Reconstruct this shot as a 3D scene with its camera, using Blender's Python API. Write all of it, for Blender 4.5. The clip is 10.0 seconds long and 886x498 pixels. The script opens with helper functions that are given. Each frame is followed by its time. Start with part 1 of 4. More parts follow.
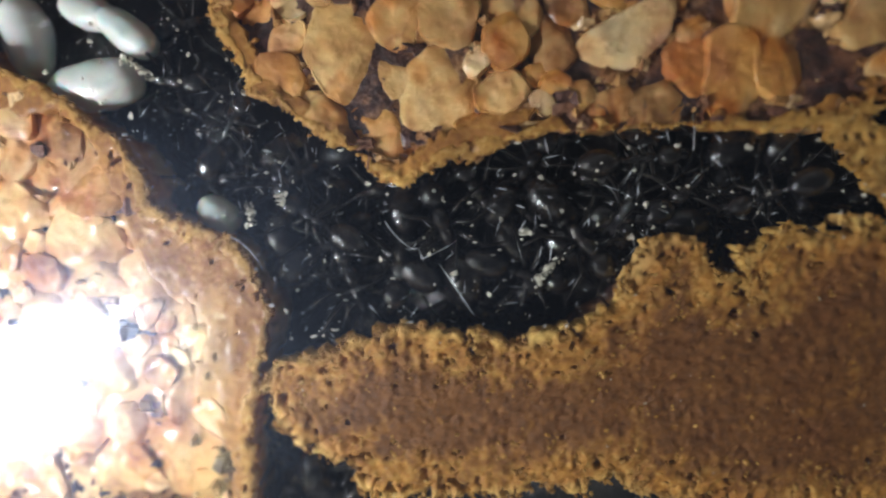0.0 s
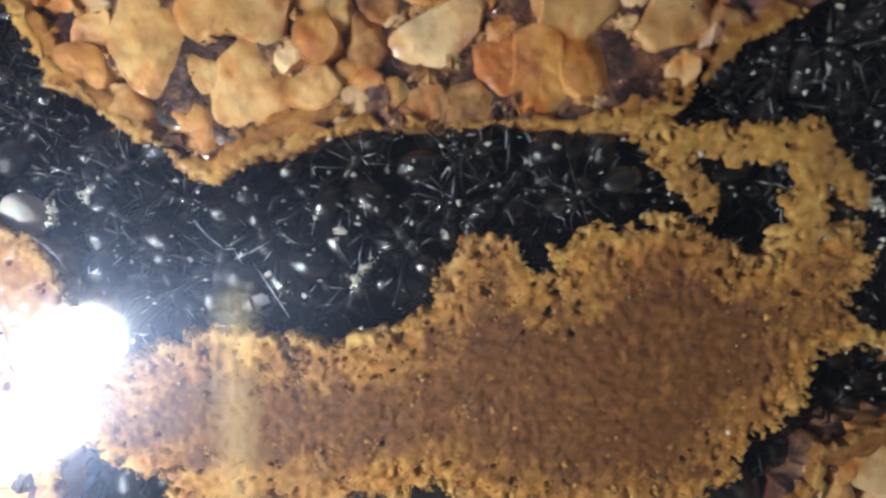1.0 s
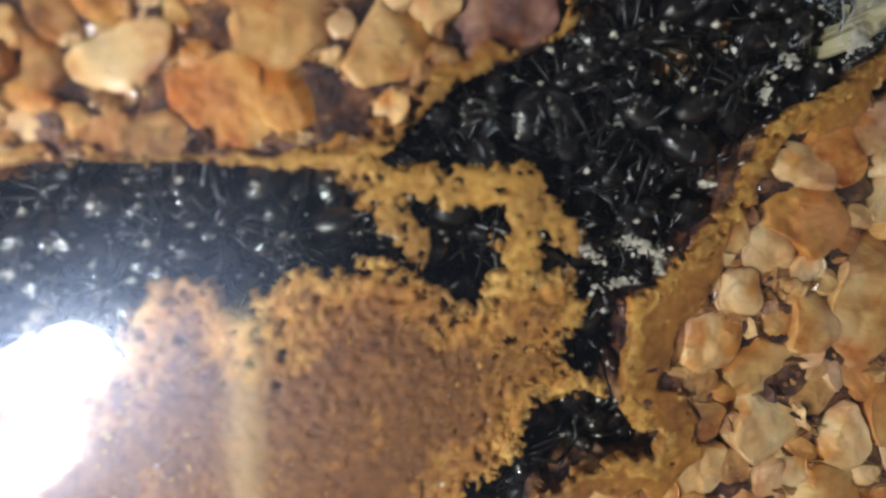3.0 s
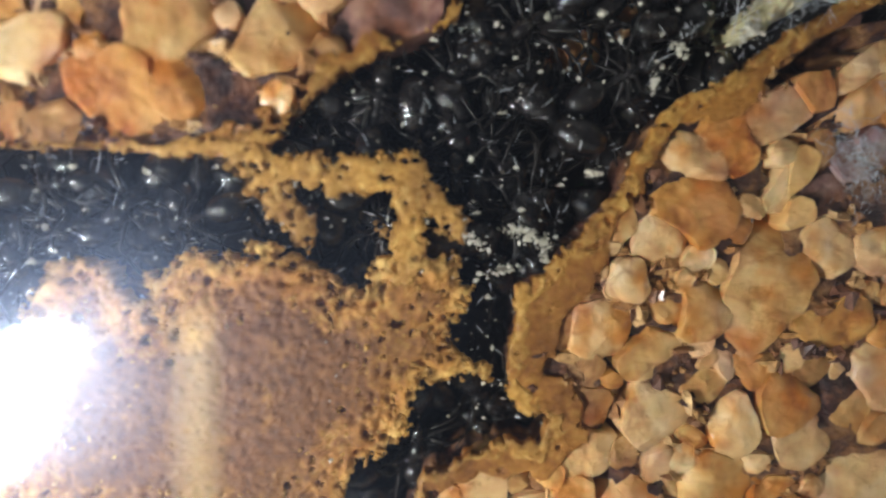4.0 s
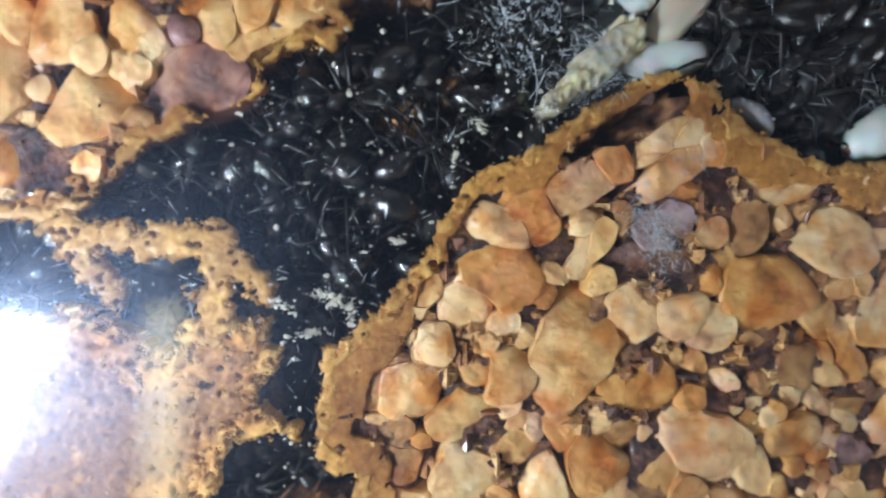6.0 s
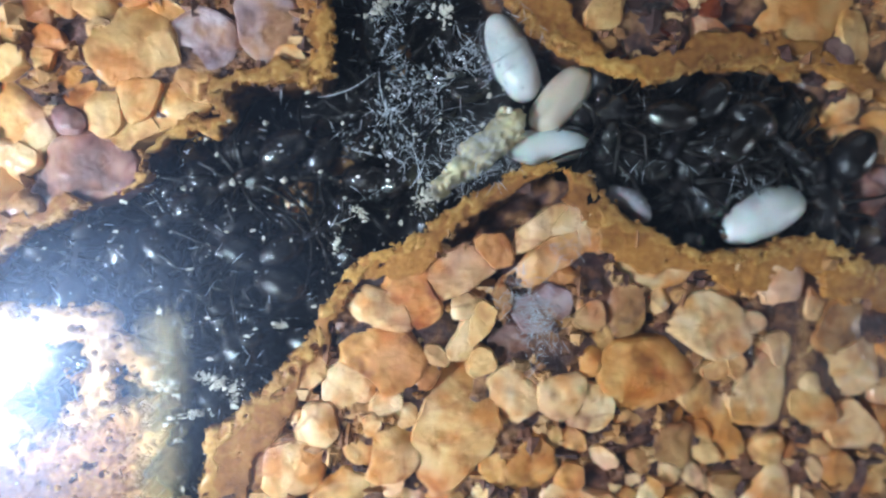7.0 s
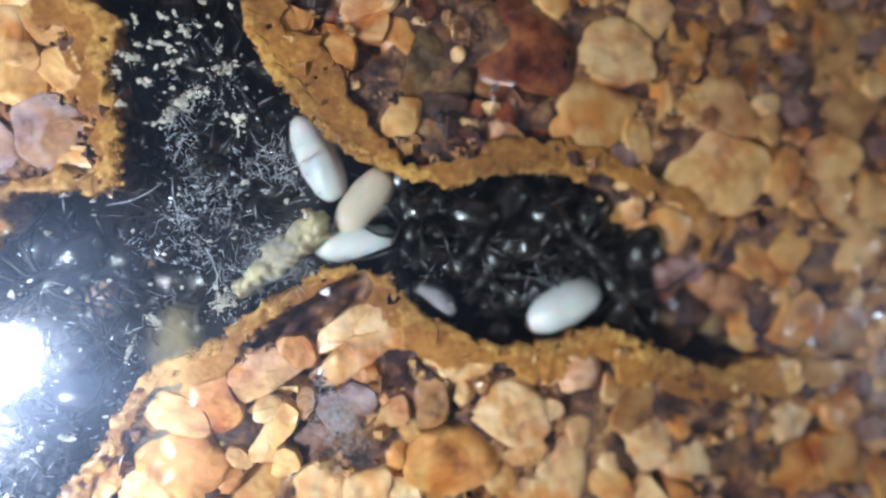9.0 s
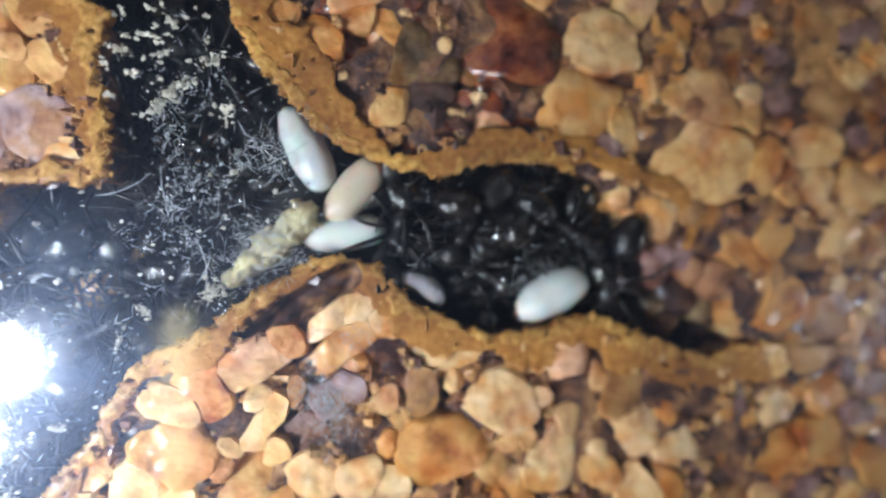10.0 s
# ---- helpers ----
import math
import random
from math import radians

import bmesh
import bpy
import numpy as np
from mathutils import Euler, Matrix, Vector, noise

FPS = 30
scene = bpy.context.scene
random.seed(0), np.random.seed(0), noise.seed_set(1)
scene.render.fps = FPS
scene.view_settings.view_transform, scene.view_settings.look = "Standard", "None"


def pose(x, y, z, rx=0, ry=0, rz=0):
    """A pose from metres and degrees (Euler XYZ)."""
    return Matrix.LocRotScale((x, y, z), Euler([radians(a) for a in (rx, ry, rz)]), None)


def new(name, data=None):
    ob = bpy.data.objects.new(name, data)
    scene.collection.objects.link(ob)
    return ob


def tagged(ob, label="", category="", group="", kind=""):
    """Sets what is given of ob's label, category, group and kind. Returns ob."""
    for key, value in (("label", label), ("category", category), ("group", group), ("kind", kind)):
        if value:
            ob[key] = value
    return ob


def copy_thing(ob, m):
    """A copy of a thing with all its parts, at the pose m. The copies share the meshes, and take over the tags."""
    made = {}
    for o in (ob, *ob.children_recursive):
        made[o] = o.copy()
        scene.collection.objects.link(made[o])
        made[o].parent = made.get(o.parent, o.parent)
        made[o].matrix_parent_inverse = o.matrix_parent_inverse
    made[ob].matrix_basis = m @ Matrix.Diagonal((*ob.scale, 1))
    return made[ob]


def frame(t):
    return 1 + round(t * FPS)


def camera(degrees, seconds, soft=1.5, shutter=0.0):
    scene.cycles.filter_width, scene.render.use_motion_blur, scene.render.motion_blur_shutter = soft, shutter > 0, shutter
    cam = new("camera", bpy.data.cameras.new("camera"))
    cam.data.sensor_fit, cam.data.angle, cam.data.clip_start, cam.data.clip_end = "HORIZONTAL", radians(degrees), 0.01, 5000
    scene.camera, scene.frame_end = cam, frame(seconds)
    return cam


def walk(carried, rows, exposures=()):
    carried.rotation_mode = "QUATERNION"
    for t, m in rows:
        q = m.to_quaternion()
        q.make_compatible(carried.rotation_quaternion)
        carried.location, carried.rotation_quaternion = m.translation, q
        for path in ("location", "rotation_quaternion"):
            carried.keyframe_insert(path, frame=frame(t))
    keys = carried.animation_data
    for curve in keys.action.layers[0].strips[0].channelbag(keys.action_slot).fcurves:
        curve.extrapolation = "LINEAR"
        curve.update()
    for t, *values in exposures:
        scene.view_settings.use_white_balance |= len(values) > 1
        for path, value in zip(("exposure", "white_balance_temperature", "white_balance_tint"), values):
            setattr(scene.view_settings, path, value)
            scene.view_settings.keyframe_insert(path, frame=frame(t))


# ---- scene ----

# ---------- camera: millimetres over the glass of an ant nest, looking down ----------
MM = 0.001
cam = camera(85.0, 10.0, soft=2.4)
cam.data.dof.use_dof = True
cam.data.dof.focus_distance = 25.7 * MM
cam.data.dof.aperture_fstop = 9.5
ROWS = [
    (0.0, -0.00, 0.00, 25.10, -4.78, 4.39, 0.00),
    (0.5, 4.37, -1.34, 24.24, -4.03, 3.08, 0.34),
    (1.0, 7.97, -0.77, 24.11, -3.15, 0.98, 0.10),
    (1.5, 12.13, -0.40, 23.83, -2.62, -1.45, 0.13),
    (2.0, 14.62, 0.15, 24.26, -3.29, -2.10, 0.52),
    (2.5, 16.62, 2.28, 23.96, -3.42, -2.56, 0.94),
    (3.0, 20.01, 1.59, 22.77, -3.59, -4.56, 1.11),
    (3.2, 21.85, 2.17, 22.52, -4.27, -4.79, 1.34),
    (4.5, 28.65, 1.42, 24.78, -4.95, -0.75, 1.59),
    (5.0, 31.45, 3.47, 24.94, -4.81, -0.41, 1.71),
    (5.5, 33.46, 4.71, 24.85, -4.20, -1.62, 2.05),
    (5.7, 34.54, 4.43, 24.78, -3.93, -2.45, 2.20),
    (6.8, 40.70, 8.04, 25.74, -2.45, -2.65, 2.72),
    (7.0, 41.90, 9.21, 25.74, -2.69, -3.28, 2.84),
    (7.5, 43.33, 11.72, 25.88, -1.91, -4.17, 2.83),
    (8.0, 45.37, 13.53, 26.38, -1.72, -5.45, 2.71),
    (8.5, 48.51, 14.47, 26.62, -2.10, -7.31, 2.66),
    (9.0, 50.25, 15.00, 26.97, -2.22, -8.17, 2.35),
    (9.5, 51.26, 14.23, 27.11, -2.23, -8.84, 2.10),
    (10.0, 50.59, 14.34, 27.30, -2.04, -8.80, 1.88),
]
walk(cam, [(t, pose(x * MM, y * MM, z * MM, a, b, g)) for t, x, y, z, a, b, g in ROWS],
     exposures=[(0.0, 0.0, 6400, 10), (1.0, -0.1, 6200, 10), (2.0, -0.35, 6400, 10), (3.0, -0.35, 6500, 10), (4.5, 0.25, 6600, 10), (5.5, 0.3, 6050, 8),
                (7.0, 0.38, 5400, 6), (8.0, 0.3, 5450, 6), (9.0, 0.0, 5850, 9), (10.0, -0.05, 5900, 10)])

# ---------- room light: a dim room; camera lamp plus added fill lights do the rest ----
world = bpy.data.worlds.new("room")
scene.world = world
world.use_nodes = True
world.node_tree.nodes["Background"].inputs[0].default_value = (0.9, 0.95, 1.0, 1)
world.node_tree.nodes["Background"].inputs[1].default_value = 0.035
LED_POWER = 320.0
# Side and strip lights are added fill, with no known source.
SIDE_FILL = 23.0
STRIP_FILL = 1.15
ROD_GLOW_POWER = 4.2


# ---------- materials ----------
class Mat:
    def __init__(self, name):
        self.m = bpy.data.materials.new(name)
        self.m.use_nodes = True
        self.t = self.m.node_tree
        self.bsdf = self.t.nodes["Principled BSDF"]
        self.out = self.t.nodes["Material Output"]
        add = self.t.nodes.new("ShaderNodeVectorMath")
        self.t.links.new(self.t.nodes.new("ShaderNodeTexCoord").outputs["Object"], add.inputs[0])
        self.t.links.new(self.t.nodes.new("ShaderNodeObjectInfo").outputs["Location"], add.inputs[1])
        self.co = add.outputs[0]

    def n(self, kind, **kw):
        node = self.t.nodes.new("ShaderNode" + kind)
        for k, v in kw.items():
            if k in node.inputs:
                node.inputs[k].default_value = v
        return node

    def link(self, a, b):
        self.t.links.new(a, b)

    def noise(self, per_mm, detail=4.0, rough=0.6):
        node = self.n("TexNoise", Scale=per_mm / MM, Detail=detail, Roughness=rough)
        self.link(self.co, node.inputs["Vector"])
        return node.outputs["Fac"]

    def warped(self, per_mm, mm):
        node = self.n("TexNoise", Scale=per_mm / MM, Detail=3.0)
        self.link(self.co, node.inputs["Vector"])
        swing = self.n("VectorMath")
        swing.operation = "MULTIPLY_ADD"
        swing.inputs[1].default_value = (mm * MM, mm * MM, mm * MM)
        self.link(node.outputs["Color"], swing.inputs[0])
        self.link(self.co, swing.inputs[2])
        return swing.outputs[0]

    def cells(self, per_mm):
        node = self.n("TexVoronoi", Scale=per_mm / MM)
        self.link(self.co, node.inputs["Vector"])
        return node.outputs["Distance"]

    def ramp(self, fac, *stops):
        node = self.n("ValToRGB")
        el = node.color_ramp.elements
        while len(el) < len(stops):
            el.new(0.5)
        for e, (p, c) in zip(el, stops):
            e.position, e.color = p, (*c, 1)
        self.link(fac, node.inputs[0])
        return node.outputs[0]

    def mix(self, fac, a, b, how="MIX"):
        node = self.t.nodes.new("ShaderNodeMix")
        node.data_type, node.blend_type = "RGBA", how
        for s, v in ((node.inputs[0], fac), (node.inputs[6], a), (node.inputs[7], b)):
            if isinstance(v, (int, float)):
                s.default_value = v
            elif isinstance(v, tuple):
                s.default_value = (*v, 1)
            else:
                self.link(v, s)
        return node.outputs[2]

    def bump(self, height, mm, strength=1.0):
        node = self.n("Bump", Strength=strength, Distance=mm * MM)
        self.link(height, node.inputs["Height"])
        if self.bsdf.inputs["Normal"].is_linked:
            self.link(self.bsdf.inputs["Normal"].links[0].from_socket, node.inputs["Normal"])
        self.link(node.outputs[0], self.bsdf.inputs["Normal"])

    def set(self, **kw):
        for k, v in kw.items():
            s = self.bsdf.inputs[k.replace("_", " ")]
            if isinstance(v, (int, float)):
                s.default_value = v
            elif isinstance(v, tuple):
                s.default_value = (*v, 1) if len(v) == 3 and s.type == "RGBA" else v
            else:
                self.link(v, s)
        return self


def cork(name, dark, mid, light, rough=0.5, coat=0.35):
    m = Mat(name)
    rnd = m.n("ObjectInfo").outputs["Random"]
    base = m.ramp(m.noise(0.5, 6, 0.6), (0.33, dark), (0.47, mid), (0.64, light))
    shade = m.ramp(rnd, (0.0, (0.88, 0.84, 0.8)), (0.5, (1, 1, 1)), (1.0, (1.08, 1.07, 1.05)))
    base = m.mix(1.0, base, shade, "MULTIPLY")
    # random blotches: resin stain, pinkish flesh, darker purplish tone
    stain = m.ramp(m.noise(0.34, 3, 0.55), (0.5, (0, 0, 0)), (0.64, (1, 1, 1)))
    base = m.mix(stain, base, m.mix(1.0, base, (0.84, 0.56, 0.26), "MULTIPLY"))
    tint = m.ramp(m.noise(0.2, 3, 0.5), (0.5, (0, 0, 0)), (0.66, (1, 1, 1)))
    base = m.mix(tint, base, m.mix(1.0, base, (0.92, 0.8, 0.96), "MULTIPLY"))
    blackish = m.ramp(m.noise(0.4, 4, 0.5), (0.6, (0, 0, 0)), (0.76, (1, 1, 1)))
    base = m.mix(blackish, base, m.mix(1.0, base, (0.55, 0.44, 0.46), "MULTIPLY"))
    pits = m.ramp(m.cells(1.7), (0.04, (1, 1, 1)), (0.12, (0, 0, 0)))
    base = m.mix(pits, base, m.mix(1.0, base, (0.66, 0.52, 0.42), "MULTIPLY"))
    seam = m.n("TexVoronoi", Scale=0.42 / MM)
    seam.feature = "DISTANCE_TO_EDGE"
    m.link(m.warped(0.7, 0.9), seam.inputs["Vector"])
    line = m.ramp(seam.outputs["Distance"], (0.012, (1, 1, 1)), (0.05, (0, 0, 0)))
    line = m.mix(1.0, line, m.ramp(m.noise(0.3, 2, 0.5), (0.5, (0, 0, 0)), (0.58, (1, 1, 1))), "MULTIPLY")
    base = m.mix(line, base, m.mix(1.0, base, (0.8, 0.7, 0.66), "MULTIPLY"))
    m.set(Base_Color=base, Roughness=rough, Coat_Weight=coat, Coat_Roughness=0.2, Subsurface_Weight=0.12, Subsurface_Scale=0.5 * MM)
    m.bump(m.noise(0.7, 3, 0.5), 0.4, 0.6)
    m.bump(m.noise(2.2, 6, 0.7), 0.2, 0.8)
    return m.m


TONES = {
    "pale": cork("cork_pale", (0.58, 0.33, 0.13), (0.8, 0.52, 0.235), (0.86, 0.64, 0.36)),
    "tan": cork("cork_tan", (0.48, 0.23, 0.065), (0.71, 0.415, 0.14), (0.8, 0.54, 0.24)),
    "orange": cork("cork_orange", (0.34, 0.125, 0.022), (0.62, 0.285, 0.06), (0.74, 0.42, 0.13), 0.42, 0.3),
    "brown": cork("cork_brown", (0.17, 0.07, 0.022), (0.4, 0.195, 0.06), (0.56, 0.32, 0.12), 0.45, 0.25),
    "dark": cork("cork_dark", (0.06, 0.03, 0.028), (0.22, 0.12, 0.1), (0.4, 0.26, 0.22), 0.5, 0.2),
    "mauve": cork("cork_mauve", (0.2, 0.125, 0.14), (0.4, 0.28, 0.29), (0.58, 0.46, 0.45), 0.4, 0.4),
    "maroon": cork("cork_maroon", (0.13, 0.06, 0.05), (0.3, 0.15, 0.11), (0.46, 0.27, 0.17), 0.4, 0.4),
    "olive": cork("cork_olive", (0.07, 0.04, 0.018), (0.19, 0.12, 0.05), (0.34, 0.24, 0.11), 0.25, 0.6),
    "blackish": cork("cork_blackish", (0.012, 0.007, 0.007), (0.04, 0.018, 0.014), (0.1, 0.045, 0.028), 0.25, 0.6),
    "wet": cork("cork_wet", (0.035, 0.009, 0.006), (0.14, 0.03, 0.012), (0.34, 0.11, 0.03), 0.18, 0.9),
}


def binder():
    m = Mat("cork_binder")
    base = m.ramp(m.noise(0.55, 6, 0.62), (0.36, (0.02, 0.009, 0.011)), (0.47, (0.09, 0.04, 0.03)), (0.58, (0.3, 0.14, 0.055)), (0.72, (0.55, 0.33, 0.14)))
    mauve = m.ramp(m.noise(0.2, 3, 0.5), (0.48, (0, 0, 0)), (0.6, (1, 1, 1)))
    base = m.mix(mauve, base, m.mix(1.0, base, (0.62, 0.5, 0.62), "MULTIPLY"))
    m.set(Base_Color=base, Roughness=0.34, Coat_Weight=0.45, Coat_Roughness=0.14)
    m.bump(m.noise(0.9, 6, 0.65), 0.6, 1.0)
    m.bump(m.noise(3.0, 4, 0.6), 0.14, 0.8)
    return m.m


def grit():
    m = Mat("cork_grit")
    island = m.n("NewGeometry").outputs["Random Per Island"]
    base = m.ramp(island, (0.0, (0.05, 0.022, 0.022)), (0.3, (0.17, 0.07, 0.045)), (0.55, (0.36, 0.16, 0.055)), (0.8, (0.58, 0.31, 0.1)), (1.0, (0.74, 0.5, 0.24)))
    base = m.mix(1.0, base, m.ramp(m.noise(2.5, 4, 0.6), (0.35, (0.6, 0.55, 0.5)), (0.65, (1.1, 1.1, 1.1))), "MULTIPLY")
    m.set(Base_Color=base, Roughness=0.45, Coat_Weight=0.4, Coat_Roughness=0.15)
    m.bump(m.noise(4.0, 4, 0.6), 0.2, 0.8)
    return m.m


def crust(name, dark, mid, light, spread=0.23, coat=0.1, relief=0.14):
    m = Mat(name)
    base = m.ramp(m.noise(2.2, 6, 0.7), (0.5 - spread, dark), (0.5, mid), (0.5 + spread, light))
    big = m.ramp(m.noise(0.22, 3, 0.5), (0.35, (0.62, 0.52, 0.44)), (0.65, (1.15, 1.12, 1.05)))
    base = m.mix(1.0, base, big, "MULTIPLY")
    holes = m.ramp(m.cells(2.4), (0.05, (1, 1, 1)), (0.13, (0, 0, 0)))
    base = m.mix(holes, base, m.mix(1.0, base, (0.35, 0.26, 0.2), "MULTIPLY"))
    m.set(Base_Color=base, Roughness=0.6, Coat_Weight=coat, Coat_Roughness=0.24)
    m.bump(m.noise(2.6, 6, 0.7), relief, 0.8)
    m.bump(m.noise(8.0, 4, 0.7), 0.05, 0.8)
    return m.m


def frass():
    """Orange crumbs along the outline, fine brown dust inside."""
    m = Mat("brown_frass")
    att = m.n("Attribute")
    att.attribute_name = "depth"
    far = m.n("MapRange")
    far.inputs["From Min"].default_value, far.inputs["From Max"].default_value = 0.2, 3.4
    m.link(att.outputs["Fac"], far.inputs["Value"])
    add = m.n("Math")
    add.operation = "ADD"
    swing = m.n("MapRange")
    swing.inputs["From Min"].default_value, swing.inputs["From Max"].default_value = 0.3, 0.7
    swing.inputs["To Min"].default_value, swing.inputs["To Max"].default_value = -0.5, 0.5
    m.link(m.noise(0.55, 5, 0.7), swing.inputs["Value"])
    m.link(far.outputs[0], add.inputs[0])
    m.link(swing.outputs[0], add.inputs[1])
    grain = m.noise(1.7, 6, 0.72)
    outer = m.ramp(grain, (0.28, (0.26, 0.1, 0.01)), (0.5, (0.5, 0.215, 0.026)), (0.7, (0.72, 0.44, 0.11)))
    inner = m.ramp(grain, (0.28, (0.09, 0.03, 0.004)), (0.5, (0.175, 0.062, 0.007)), (0.74, (0.29, 0.12, 0.022)))
    base = m.mix(m.ramp(add.outputs[0], (0.15, (0, 0, 0)), (0.85, (1, 1, 1))), outer, inner)
    lip = m.ramp(att.outputs["Fac"], (0.0, (1, 1, 1)), (0.65, (0, 0, 0)))
    base = m.mix(lip, base, m.mix(0.75, base, (0.78, 0.52, 0.15)))
    mauve = m.ramp(m.noise(0.16, 4, 0.6), (0.5, (0, 0, 0)), (0.66, (1, 1, 1)))
    base = m.mix(mauve, base, m.mix(1.0, base, (0.92, 0.85, 1.0), "MULTIPLY"))
    holes = m.ramp(m.cells(0.9), (0.04, (1, 1, 1)), (0.1, (0, 0, 0)))
    base = m.mix(holes, base, m.mix(1.0, base, (0.45, 0.36, 0.32), "MULTIPLY"))
    m.set(Base_Color=base, Roughness=0.62, Coat_Weight=0.04, Coat_Roughness=0.3)
    m.bump(m.noise(1.8, 6, 0.7), 0.2, 0.8)
    m.bump(m.noise(7.0, 4, 0.7), 0.06, 0.8)
    return m.m


def plain(name, color, rough, **kw):
    m = Mat(name)
    base = m.mix(1.0, color, m.ramp(m.noise(0.9, 4, 0.6), (0.3, (0.75, 0.75, 0.75)), (0.7, (1.1, 1.1, 1.1))), "MULTIPLY")
    m.set(Base_Color=base, Roughness=rough, **kw)
    m.bump(m.noise(4.0, 4, 0.6), 0.04, 0.6)
    return m.m


def chitin():
    m = Mat("black_chitin")
    base = m.ramp(m.noise(1.0, 3, 0.5), (0.3, (0.004, 0.004, 0.005)), (0.7, (0.014, 0.011, 0.01)))
    m.set(Base_Color=base, Roughness=0.16, Specular_IOR_Level=0.9)
    m.bump(m.noise(1.6, 4, 0.65), 0.12, 0.8)
    m.bump(m.noise(6.0, 4, 0.7), 0.04, 0.8)
    return m.m


def brood(name, color, sss=0.35, rough=0.32):
    m = Mat(name)
    base = m.mix(1.0, color, m.ramp(m.noise(0.6, 3, 0.5), (0.3, (0.86, 0.86, 0.84)), (0.7, (1.05, 1.05, 1.05))), "MULTIPLY")
    m.set(Base_Color=base, Roughness=rough, Subsurface_Weight=sss, Subsurface_Scale=0.4 * MM)
    m.bump(m.noise(2.4, 4, 0.6), 0.06, 0.6)
    return m.m


def soil():
    m = Mat("black_gallery_floor")
    base = m.ramp(m.noise(0.7, 6, 0.7), (0.35, (0.003, 0.003, 0.003)), (0.6, (0.012, 0.009, 0.008)), (0.8, (0.03, 0.018, 0.012)))
    m.set(Base_Color=base, Roughness=0.37)
    m.bump(m.noise(1.5, 6, 0.7), 0.4, 1.0)
    return m.m


def pane_glass():
    m = Mat("hazed_glass")
    t = m.t
    clear = m.n("BsdfTransparent", Color=(0.97, 0.98, 0.98, 1))
    gloss = m.n("BsdfGlossy", Color=(1, 1, 1, 1), Roughness=0.065)
    # Bluish rough lobe puts the lamp's glare haze into the glass, patchy like smears.
    glare_haze = m.n("BsdfGlossy", Color=(0.55, 0.68, 1.0, 1), Roughness=0.42)
    facing = m.n("LayerWeight", Blend=0.5).outputs["Facing"]
    fifth, fres = m.n("Math"), m.n("MapRange")
    fifth.operation = "POWER"
    fifth.inputs[1].default_value = 5.0
    fres.inputs["To Min"].default_value, fres.inputs["To Max"].default_value = 0.042, 1.0
    m.link(facing, fifth.inputs[0])
    m.link(fifth.outputs[0], fres.inputs["Value"])
    a, b = t.nodes.new("ShaderNodeMixShader"), t.nodes.new("ShaderNodeMixShader")
    wipe = m.ramp(m.noise(0.12, 4, 0.6), (0.3, (0.25, 0.25, 0.25)), (0.7, (1, 1, 1)))
    amount = m.n("Math")
    amount.operation = "MULTIPLY"
    amount.inputs[1].default_value = 0.028
    m.link(wipe, amount.inputs[0])
    m.link(fres.outputs[0], a.inputs[0])
    m.link(clear.outputs[0], a.inputs[1])
    m.link(gloss.outputs[0], a.inputs[2])
    m.link(amount.outputs[0], b.inputs[0])
    m.link(a.outputs[0], b.inputs[1])
    m.link(glare_haze.outputs[0], b.inputs[2])
    m.link(b.outputs[0], m.out.inputs["Surface"])
    return m.m


def glow(name, color, power):
    m = Mat(name)
    m.set(Base_Color=(0.8, 0.8, 0.8), Emission_Color=color, Emission_Strength=power)
    return m.m


BINDER = binder()
GRIT = grit()
CRUST = crust("tan_crust", (0.26, 0.11, 0.014), (0.56, 0.3, 0.055), (0.78, 0.55, 0.18), 0.23, 0.25, 0.25)
RIM = crust("orange_brown_rim", (0.2, 0.07, 0.009), (0.43, 0.185, 0.025), (0.66, 0.38, 0.095), 0.3, 0.22, 0.2)
FRASS = frass()
CHITIN, SOIL, GLASS = chitin(), soil(), pane_glass()
LIMB = plain("leg_chitin", (0.009, 0.007, 0.006), 0.36, Specular_IOR_Level=0.4)
PUPA, BEIGE = brood("white_pupa", (0.69, 0.72, 0.7)), brood("beige_pupa", (0.6, 0.52, 0.41))
GREY, OLIVE = brood("grey_larva", (0.36, 0.34, 0.37), 0.2, 0.2), brood("crusted_cocoon", (0.58, 0.51, 0.3), 0.1, 0.75)
LINT, CRUMB = plain("white_lint", (0.5, 0.53, 0.57), 0.35), plain("pale_crumb", (0.66, 0.63, 0.53), 0.5)
DARK_TIP = plain("brown_tip", (0.16, 0.09, 0.05), 0.5)
PLASTIC = plain("black_plastic", (0.02, 0.02, 0.02), 0.5)


# ---------- mesh helpers (all lengths in millimetres) ----------
def solid(name, verts, faces, mat, parent=None, smooth=True, at=None):
    me = bpy.data.meshes.new(name)
    me.from_pydata([tuple(v) for v in np.asarray(verts, float) * MM], [], [tuple(f) for f in faces])
    me.materials.append(mat)
    me.polygons.foreach_set("use_smooth", [smooth] * len(me.polygons))
    me.update()
    ob = new(name, me)
    ob.parent = parent
    if at:
        ob.location = Vector(at) * MM
    return ob


TABLE = np.random.RandomState(7).rand(256, 256)


def value_noise(x, y, seed):
    x, y = x + seed * 17.31, y + seed * 9.77
    xi, yi = np.floor(x).astype(int), np.floor(y).astype(int)
    u, v = x - xi, y - yi
    u, v = u * u * (3 - 2 * u), v * v * (3 - 2 * v)
    g = lambda i, j: TABLE[(xi + i) % 256, (yi + j) % 256]
    return (g(0, 0) * (1 - u) + g(1, 0) * u) * (1 - v) + (g(0, 1) * (1 - u) + g(1, 1) * u) * v


